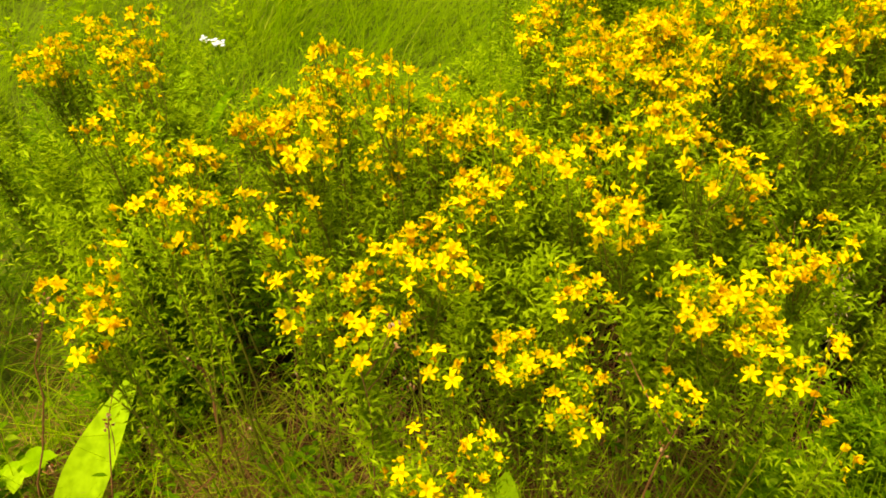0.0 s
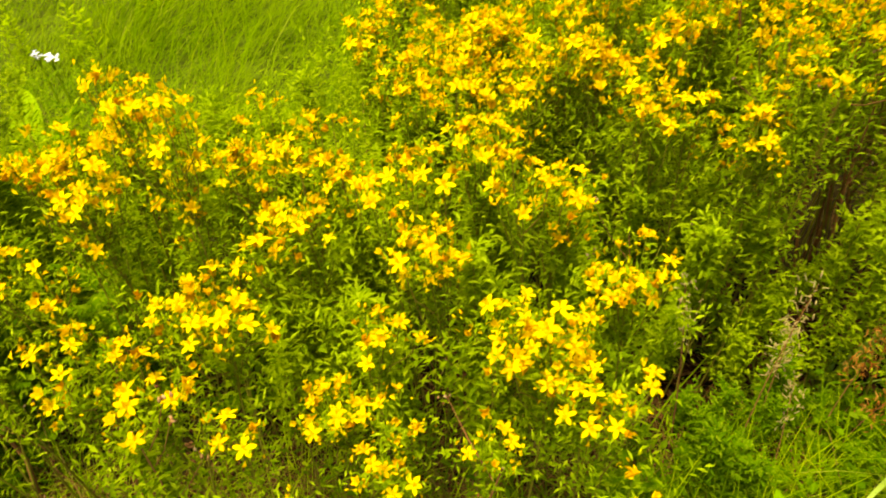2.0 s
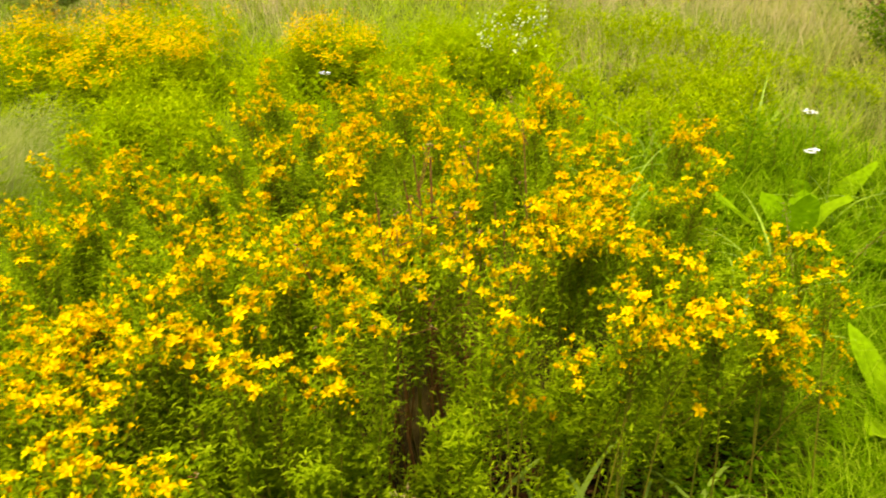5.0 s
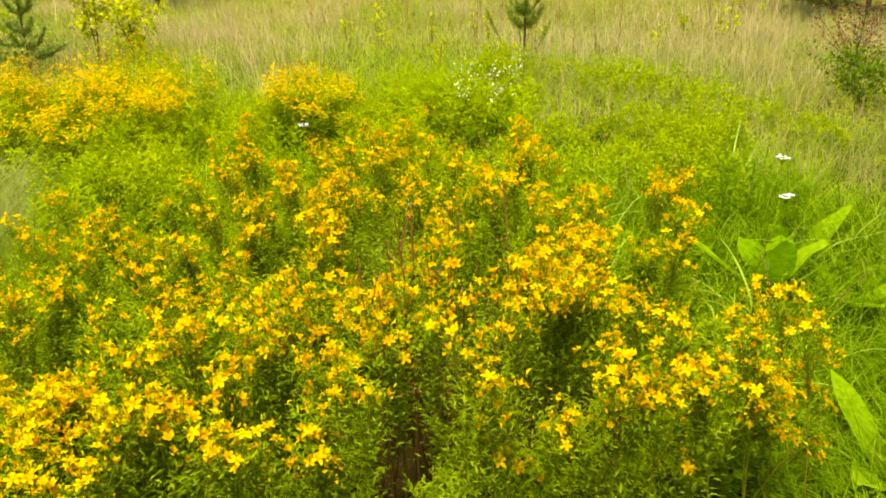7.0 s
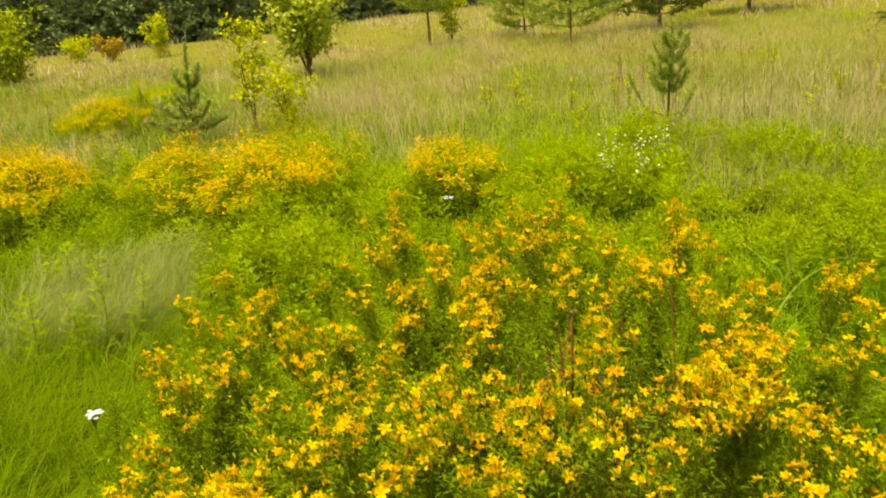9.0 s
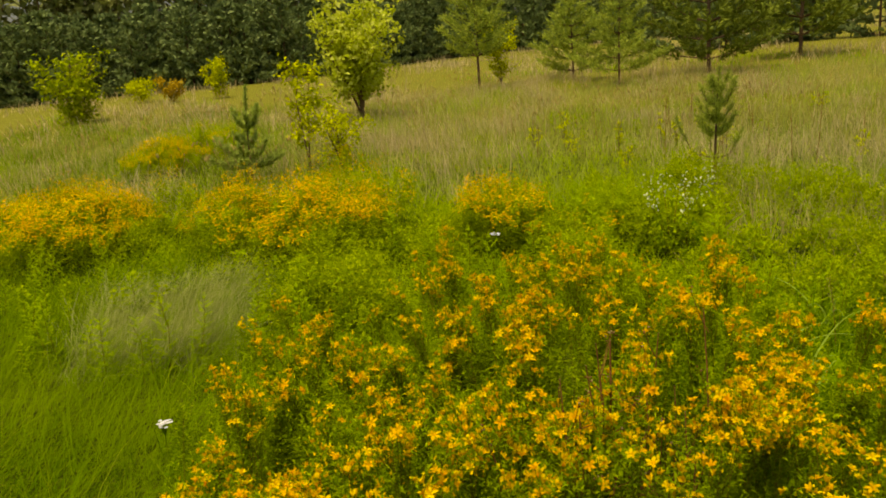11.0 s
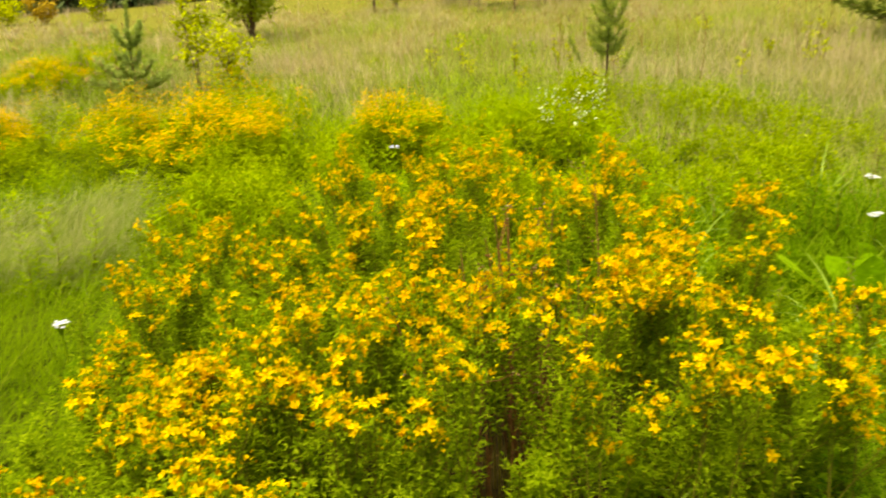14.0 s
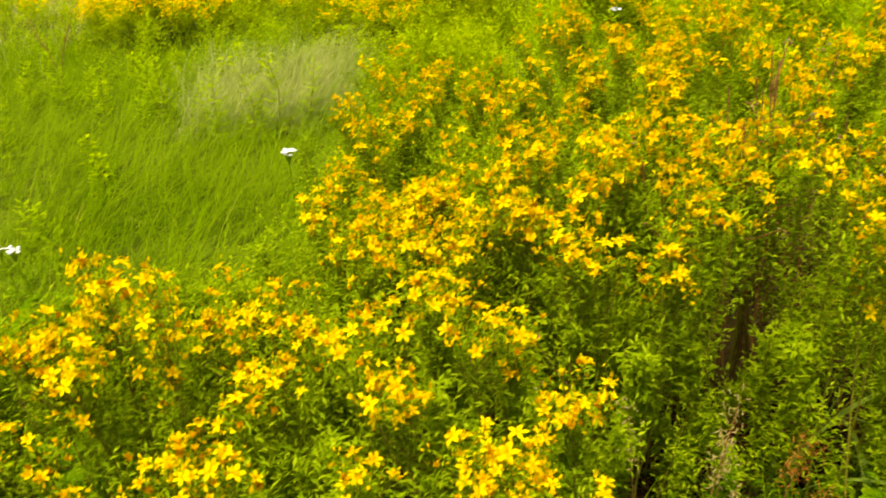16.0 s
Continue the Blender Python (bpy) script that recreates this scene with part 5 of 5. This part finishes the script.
blade_clump(1.00, 1.00, 6, 0.40, 0.019, 2, "light green arching grass blades at the stand's edge", 2.4)
blade_clump(1.14, 0.98, 8, 0.40, 0.017, 3, "light green arching grass blades at the stand's edge", 2.4)
blade_clump(1.27, 0.98, 8, 0.42, 0.016, 5, "light green arching grass blades at the stand's edge", 2.4)
blade_clump(1.36, 0.88, 8, 0.40, 0.016, 6, "light green arching grass blades at the stand's edge", 2.4)
blade_clump(0.72, 0.62, 6, 0.42, 0.013, 4, "light green arching grass blades at the stand's edge")


def arching_blade(x, y, heading, length, width, curl, label):
    """One strap-like grass blade with a short sheath."""
    ob = thing("strap_grass", pose(x, y, 0), label, "grass", "broad grass tufts")
    soup = Soup()
    put_blades(soup, np.array([[0, 0, -0.01]]), np.array([heading]), np.array([length]), np.array([width]), np.array([0.05]), np.array([curl]), 12)
    child("blade", soup.mesh("blade", M_BLADE), ob)
    soup = Soup()
    put_tube(soup, [(0, 0, 0), (0.002, 0, 0.08), (0.004, 0, 0.16)], [0.004, 0.0035, 0.002], 5)
    child("sheath", soup.mesh("sheath", M_BLADE), ob)
    return ob


arching_blade(0.84, 1.14, 0.2, 0.54, 0.018, 2.1, "broad pale grass blade arching before the flower bush")
arching_blade(0.83, 1.13, 2.6, 0.40, 0.014, 2.0, "short pale grass blade bending over before the flower bush")
arching_blade(0.86, 1.12, -0.4, 0.36, 0.017, 0.3, "upright broad grass blade before the flower bush")
arching_blade(0.98, 1.02, 0.5, 0.48, 0.021, 1.9, "broad pale grass blade arching over the lush grass")


def trefoil(x, y, height, size, seed, label):
    """Low plant whose leaves have three broad toothed leaflets."""
    r = np.random.default_rng(seed)
    ob = thing("trefoil_plant", pose(x, y, 0, rz=r.uniform(0, 360)), label, "plant", "three-leaved plants")
    for k in range(4):
        a, h = 1.571 * k + r.uniform(-0.4, 0.4), height * r.uniform(0.6, 1.0)
        tip = np.array([0.5 * size * math.cos(a), 0.5 * size * math.sin(a), h])
        stalk, leaf = Soup(), Soup()
        put_tube(stalk, [(0, 0, 0), tip * [0.4, 0.4, 0.7], tip], [0.0016, 0.0013, 0.001], 4)
        b = a + np.array([-1.5, 0.0, 1.5])
        put_leaves(leaf, np.tile(tip, (3, 1)), np.stack([np.cos(b), np.sin(b), np.full(3, 0.15)], 1), (0, 0, 1), size * np.array([0.8, 1.0, 0.8]), size * 0.72, 0.12, 0.2)
        stem = child("stalk", stalk.mesh("stalk", M_STEM), ob)
        child("leaflets", leaf.mesh("leaflets", M_DOCK), stem, label="three broad light green leaflets")
    return ob


trefoil(1.69, 1.22, 0.14, 0.055, 1, "low three-leaved plant at the bush's foot")
trefoil(0.96, 0.98, 0.16, 0.04, 2, "low three-leaved plant among grass blades")
trefoil(-0.86, 0.80, 0.16, 0.04, 3, "low three-leaved plant among weeds")

for k in range(16):
    blade_clump(rng.uniform(1.9, 3.6), rng.uniform(0.5, 3.0), 7, 0.45, 0.013, 30 + k, "lush broad grass tuft beside dock leaves", 2.2)


def dry_stalk(x, y, top, height, seed, label, twigs=4, thick=0.0028):
    r = np.random.default_rng(seed)
    ob = thing("dry_stalk", pose(x, y, 0), label, "dead stalk", "dry stalks")
    soup = Soup()
    top = np.array([top[0], top[1], height])
    pts = [top * t + np.array([r.normal(0, 0.006), r.normal(0, 0.006), 0]) * (t > 0) for t in np.linspace(0, 1, 7)]
    put_tube(soup, pts, np.linspace(thick, thick * 0.45, 7), 5)
    child("stem", soup.mesh("stem", M_DRYSTEM), ob)
    for _ in range(twigs):
        t = r.uniform(0.35, 0.95)
        p = top * t
        soup = Soup()
        e = p + np.array([r.normal(0, 0.05), r.normal(0, 0.05), r.uniform(0.03, 0.10)])
        put_tube(soup, [p, (p + e) / 2 + [0, 0, -0.008], e], [thick * 0.45, thick * 0.35, thick * 0.2], 4)
        b = r.normal(size=(5, 3)) + [0, 0, 1]
        put_balls(soup, np.tile(e, (5, 1)) + r.normal(0, 0.005, (5, 3)), b, r.uniform(0.005, 0.009, 5), 0.002)
        child("twig", soup.mesh("twig", M_DRYSTEM), ob)
    return ob


for k in range(24):
    dry_stalk(0.92 + rng.normal(0, 0.11), rng.uniform(1.18, 1.6), rng.normal(0, 0.05, 2), rng.uniform(0.6, 0.92), k, "dry reddish-brown dead stalk in the flower bush", 4, 0.003)
dry_stalk(0.98, 1.56, (0.0, 0.0), 0.82, 60, "tall dark dead stalk in the flower bush", 7, 0.0055)
dry_stalk(-0.83, 0.72, (0.15, 0.06), 0.52, 61, "pale bent twig before the flowers", 3, 0.0022)
dry_stalk(-0.66, 0.66, (0.08, 0.08), 0.44, 62, "pale dry twig above a dock leaf", 2, 0.0018)
dry_stalk(-0.55, 0.90, (0.0, 0.01), 0.32, 63, "broken brown stalk stub among weeds", 0, 0.006)
dry_stalk(-0.21, 0.70, (0.01, 0.0), 0.55, 64, "thin dark brown stem before the flowers", 3, 0.002)
dry_stalk(-0.75, 0.60, (0.30, 0.10), 0.28, 65, "fallen brown twig lying over grass", 3, 0.002)
dry_stalk(-0.42, 0.62, (0.22, -0.12), 0.22, 66, "fallen pale stalk lying over straw", 2, 0.002)
dry_stalk(0.14, 0.66, (0.05, 0.04), 0.46, 67, "thin pale dead stalk between flower stems", 2)
for k in range(14):
    dry_stalk(rng.uniform(-0.5, 0.5), rng.uniform(0.95, 1.3), rng.normal(0, 0.05, 2), rng.uniform(0.3, 0.55), 70 + k, "thin brown dead stalk under the flowers", 2, 0.0014)
dry_stalk(-1.95, 5.7, (0.18, 0.1), 0.42, 93, "bare pale dead twig in green grass", 6, 0.004)
dry_stalk(-1.85, 5.5, (-0.14, 0.1), 0.40, 94, "bare pale dead twig in green grass", 5, 0.004)
for k in range(34):
    x, y = rng.uniform(3.2, 8.5), rng.uniform(5.6, 10.5)
    if rng.random() < 0.45:
        dry_stalk(x, y, rng.normal(0, 0.05, 2), rng.uniform(0.35, 0.6), 200 + k, "thin dry brown weed standing in the meadow", 5, 0.003)
    else:
        broadleaf("meadow_herb", pose(x, y, 0), rng.uniform(0.25, 0.45), rng.uniform(0.14, 0.26), 200 + k, "small yellow-green leafy herb in beige grass", M_YELLOWLEAF, "herb", stems=3, leaves=110, size=0.035, low=0.25, clumps=14)
dry_stalk(5.0, 6.3, (-0.08, 0.0), 0.85, 90, "tall dry stalk standing in the meadow", 6, 0.0035)
dry_stalk(5.28, 6.35, (0.05, 0.0), 0.8, 91, "tall dry stalk standing in the meadow", 6, 0.0035)
dry_stalk(4.3, 7.4, (0.03, 0.0), 0.7, 92, "thin dry stalk standing in the meadow", 5, 0.0035)


def panicle(x, y, height, lean, seed, material, label, husks=44, wide=0.007, long=(0.006, 0.011)):
    """A grass or dock seed spike of many small husks."""
    r = np.random.default_rng(seed)
    stem, seeds = Soup(), Soup()
    top = np.array([lean[0], lean[1], height])
    put_tube(stem, [top * [t * t, t * t, t] for t in np.linspace(0, 1, 6)], np.linspace(0.0016, 0.0007, 6), 4)
    t = r.uniform(0.66, 1.0, husks)[:, None]
    at = top * np.concatenate([t * t, t * t, t], 1) + r.normal(0, wide, (husks, 3))
    put_balls(seeds, at, r.normal(0, 0.7, (husks, 3)) + unit(top) * 0.7, r.uniform(*long, husks), 0.0011)
    ob = thing("seed_spike", pose(x, y, 0), label, "grass", "seed spikes")
    child("stem", stem.mesh("stem", M_DRYSTEM), ob)
    child("seed_head", seeds.mesh("seed_head", material), ob, kind="stuff")
    return ob


panicle(0.60, 0.95, 0.44, (0.08, 0.05), 1, M_SEED, "brown grass seed spike leaning over leaves", 60, 0.009, (0.010, 0.018))
panicle(0.64, 0.98, 0.36, (0.03, 0.03), 2, M_SEED, "brown grass seed spike leaning over leaves", 60, 0.008, (0.010, 0.018))
panicle(0.66, 0.92, 0.26, (0.02, 0.06), 5, M_SEED, "short brown grass seed spike over dead leaves", 50, 0.008, (0.010, 0.016))
panicle(0.78, 1.02, 0.30, (0.06, 0.01), 3, M_RUST, "rusty red-brown seed plume among green leaves", 150, 0.014, (0.008, 0.016))
panicle(0.80, 0.99, 0.22, (0.05, -0.02), 6, M_RUST, "rusty red-brown seed plume among green leaves", 90, 0.012, (0.008, 0.014))
panicle(0.52, 1.02, 0.42, (-0.02, 0.02), 4, M_SEED, "pale brown grass seed spike among green leaves", 60, 0.009, (0.008, 0.014))
for k in range(26):
    panicle(rng.uniform(1.9, 4.6), rng.uniform(0.6, 3.4), rng.uniform(0.35, 0.6), rng.normal(0, 0.1, 2), 10 + k, M_SEED, "pale brown grass seed spike in lush grass")


def feathery_weed(seed, height, material):
    """Upright herb with finely divided leaves."""
    r = np.random.default_rng(seed)
    stem, leaf = Soup(), Soup()
    put_tube(stem, [(0, 0, 0), (r.normal(0, 0.01), r.normal(0, 0.01), height * 0.6), (r.normal(0, 0.02), r.normal(0, 0.02), height)], [0.0028, 0.002, 0.001], 5)
    for i in range(24):
        t = 0.08 + 0.9 * i / 24
        b = 2.4 * i + r.uniform(-0.3, 0.3)
        run = np.array([math.cos(b), math.sin(b), r.uniform(0.3, 0.9)])
        L = 0.085 * (1.15 - 0.75 * t) * r.uniform(0.8, 1.2)
        q = np.linspace(0.2, 1, 7)[:, None] * L
        for s in (-1, 1):
            side = np.array([-math.sin(b), math.cos(b), 0.15]) * s
            put_small(leaf, np.array([0, 0, height * t]) + run * q, run * 0.8 + side + 0 * q, (0, 0, 1), np.linspace(0.03, 0.016, 7) * (1.2 - 0.6 * t), 0.006, 0.12, 0.15)
        put_small(leaf, np.array([0, 0, height * t]), run, (0, 0, 1), L, 0.005, 0.1, 0.2)
    ob = thing("feathery_weed", Matrix(), "upright green weed with finely divided leaves", "weed", "feathery weeds")
    child("stem", stem.mesh("stem", M_STEM), ob)
    child("foliage", leaf.mesh("foliage", material), ob, kind="stuff")
    return ob


# near weeds get the shade-darkened leaf green, far ones a brighter green
WEEDS = [feathery_weed(s, 0.42, M_SHADED_WEED) for s in range(5)] + [feathery_weed(s, 0.42, M_BROAD) for s in range(5, 9)]


def weeds(number, x0, x1, y0, y1, low, high, clear=0.0):
    for _ in range(number):
        x, y = rng.uniform(x0, x1), rng.uniform(y0, y1)
        if clear and off_stand(np.array([x]), np.array([y]))[0] < clear:
            continue
        stand(WEEDS[rng.integers(5) if y < 2.6 else 5 + rng.integers(4)], pose(x, y, -0.01, rng.normal(0, 7), rng.normal(0, 7), rng.uniform(0, 360)) @ scaled(rng.uniform(low, high)))


weeds(9, -0.80, -0.56, 0.90, 1.15, 0.8, 1.15)
weeds(4, -0.50, -0.20, 1.15, 1.3, 0.8, 1.1)
weeds(4, -0.50, -0.12, 0.70, 0.86, 0.4, 0.6)
weeds(12, 0.40, 0.95, 0.82, 1.02, 0.4, 0.65)
weeds(4, 1.3, 2.0, 0.55, 1.0, 0.4, 0.6)
weeds(22, -1.3, -0.5, 1.0, 1.9, 0.7, 1.1)
weeds(80, 0.0, 4.2, 3.0, 6.2, 0.6, 1.0, 0.15)
weeds(24, -2.2, -0.6, 4.6, 6.5, 0.5, 0.8)
weeds(14, -1.7, -1.0, 1.9, 2.9, 0.5, 0.8)
weeds(20, 1.9, 3.2, 1.9, 3.4, 0.7, 1.0, 0.15)
weeds(30, -1.6, 0.4, 3.6, 6.0, 0.6, 1.0, 0.15)


def broad_weed(seed, material=M_HERB):
    """Low herb with plain oval leaves."""
    r = np.random.default_rng(seed)
    leaf = Soup()
    n = 46
    a, t = r.uniform(0, 6.28, n), r.uniform(0, 1, n)
    put_leaves(leaf, np.stack([0.02 * np.cos(a), 0.02 * np.sin(a), 0.26 * t], 1), np.stack([np.cos(a), np.sin(a), r.uniform(0.1, 0.9, n)], 1), (0, 0, 1), r.uniform(0.04, 0.09, n) * (1.1 - 0.5 * t), r.uniform(0.02, 0.035, n), 0.2, 0.3)
    stem = Soup()
    put_tube(stem, [(0, 0, 0), (0.004, 0, 0.14), (0, 0.004, 0.27)], [0.003, 0.002, 0.001], 5)
    ob = thing("leafy_weed", Matrix(), "bushy bright green weed with oval leaves", "weed", "leafy weeds")
    child("stem", stem.mesh("stem", M_STEM), ob)
    child("foliage", leaf.mesh("foliage", material), ob, kind="stuff")
    return ob


# the last three, for near ground, wear the shade-darkened green
OVALS = [broad_weed(s) for s in range(4)] + [broad_weed(10 + s, M_SHADED_WEED) for s in range(3)]
for area, number, low, high in (((0.2, 3.6, 3.4, 6.4), 22, 0.5, 0.9), ((-0.95, -0.55, 0.6, 0.95), 8, 0.5, 0.8), ((0.5, 1.2, 0.7, 1.0), 6, 0.35, 0.55), ((-1.6, 1.2, 4.6, 5.6), 12, 0.6, 0.9), ((-2.4, -1.0, 1.8, 4.0), 7, 0.6, 0.9), ((3.4, 9.0, 6.6, 12.0), 26, 0.5, 0.9), ((-4.0, 3.0, 9.5, 16.0), 16, 0.5, 1.0)):
    for _ in range(number):
        x, y = rng.uniform(area[0], area[1]), rng.uniform(area[2], area[3])
        if off_stand(np.array([x]), np.array([y]))[0] > 0.12:
            stand(OVALS[rng.integers(4) if y > 2 else 4 + rng.integers(3)], pose(x, y, -0.01, rng.normal(0, 6), rng.normal(0, 6), rng.uniform(0, 360)) @ scaled(rng.uniform(low, high)))

# unflowering green bush of the same herb, far side
soup = Soup()
for _ in range(46):
    a, d = rng.uniform(0, 6.283), math.sqrt(rng.uniform(0, 1))
    x, y, h = 2.62 + 0.36 * d * math.cos(a), 5.2 + 0.36 * d * math.sin(a), rng.uniform(0.4, 0.52) * (1 - 0.3 * d)
    soup.merge(FARLEAF[rng.integers(5)], shoot_pose(x, y, h, h + 0.02, 0.3 * d * math.cos(a), 0.3 * d * math.sin(a), rng.uniform(0, 360)), 0)
tagged(new("green_herb_bush", soup.mesh("green_herb_bush", M_BROAD)), "soft rounded bright green herb bush without flowers", "bush", kind="stuff")

# low herbs filling the hollow between the stands
soup = Soup()
hx, hy, _ = clumped(440, -1.0, 4.6, 2.7, 6.3, 9, 0.13)
for x, y in zip(hx, hy):
    if off_stand(np.array([x]), np.array([y]))[0] > 0.12 and (x > 0.25 or y > 4.7):
        h = rng.uniform(0.16, 0.40)
        if rng.random() < 0.22:
            w = rng.uniform(0.14, 0.30)
            dome(soup, x, y, w, w, h * 1.1, int(3800 * w), rng, (0.018, 0.04))
        soup.merge(FARLEAF[rng.integers(5)], shoot_pose(x, y, h, h + 0.02, rng.normal(0, 0.2), rng.normal(0, 0.2), rng.uniform(0, 360)), 0)
tagged(new("herb_patch", soup.mesh("herb_patch", M_MOUND)), "low bright green herbs between the flower stands", "undergrowth", kind="stuff")

# withered shoots inside the stand
soup = Soup()
for _ in range(4):
    x, y, h = rng.uniform(0.76, 1.08), rng.uniform(1.34, 1.55), rng.uniform(0.35, 0.6)
    soup.merge(LEAFSOUP[rng.integers(5)], shoot_pose(x, y, h, h + 0.02, rng.normal(0, 0.1), rng.normal(0, 0.1), rng.uniform(0, 360)), 0)
tagged(new("withered_shoots", soup.mesh("withered_shoots", M_DRY)), "withered reddish-brown leaves inside the flower bush", "undergrowth", kind="stuff")

# leafy growth at the foot of the stand, with shade painted into its green
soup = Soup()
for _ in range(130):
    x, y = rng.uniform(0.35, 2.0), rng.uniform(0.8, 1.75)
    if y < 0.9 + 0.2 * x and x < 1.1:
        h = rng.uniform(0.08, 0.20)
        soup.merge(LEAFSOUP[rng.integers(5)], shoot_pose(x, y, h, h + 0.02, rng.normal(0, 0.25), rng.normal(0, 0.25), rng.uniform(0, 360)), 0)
tagged(new("low_herbs", soup.mesh("low_herbs", M_SHADED_WEED)), "low leafy herbs at the foot of the flower stand", "undergrowth", kind="stuff")

# a layer of small oval-leaved herbs on the soil, in patches, with dead leaves between
def floor_herbs(name, label, material, clumps, area, high, long, wide, flat):
    soup = Soup()
    for _ in range(clumps):
        x, y, h, n = rng.uniform(area[0], area[1]), rng.uniform(area[2], area[3]), rng.uniform(*high), rng.integers(14, 30)
        t = rng.uniform(0.15, 1, n)
        a = rng.uniform(0, 6.283, n)
        at = np.stack([x + 0.05 * t * np.cos(a), y + 0.05 * t * np.sin(a), h * t + float(lie(x, y))], 1)
        put_leaves(soup, at, np.stack([np.cos(a), np.sin(a), rng.uniform(-0.2, 0.7, n) * flat], 1), rng.normal(0, 0.25, (n, 3)) + [0, 0, 1], rng.uniform(*long, n), rng.uniform(*wide, n), 0.2, 0.25)
    return tagged(new(name, soup.mesh(name, material)), label, "undergrowth", kind="stuff")


# these herbs' dark green holds painted shade from the flowers above
floor_herbs("floor_herbs", "small oval green leaves on the soil under the flowers", M_SHADED_WEED, 60, (-1.0, 0.5, 0.45, 1.05), (0.04, 0.22), (0.014, 0.028), (0.007, 0.013), 1.0)
floor_herbs("floor_herbs", "small oval green leaves at the foot of the bush", M_SHADED_WEED, 90, (0.70, 1.75, 0.92, 1.14), (0.05, 0.24), (0.014, 0.026), (0.007, 0.012), 1.0)
floor_herbs("floor_herbs", "small oval green leaves in the gap between the stands", M_SHADED_WEED, 70, (0.42, 0.85, 0.55, 0.95), (0.05, 0.20), (0.014, 0.028), (0.007, 0.013), 1.0)
floor_herbs("leaf_litter", "dark reddish-brown dead leaves and straw under the flowers", M_LITTER, 420, (-0.9, 1.7, 0.45, 1.45), (0.01, 0.05), (0.02, 0.045), (0.006, 0.018), 0.4)

# patterns that never stood anywhere are taken away again
for kinds in (LEMON, GOLDEN):
    for pattern in [p for row in kinds.values() for p in row]:
        if pattern.name not in first_use:
            for ob in list(pattern.children_recursive) + [pattern]:
                bpy.data.objects.remove(ob)
for pattern in LEAFY + FACE + WEEDS + OVALS + WOOD + LEAFTREES:
    if pattern.name not in first_use:
        for ob in list(pattern.children_recursive) + [pattern]:
            bpy.data.objects.remove(ob)
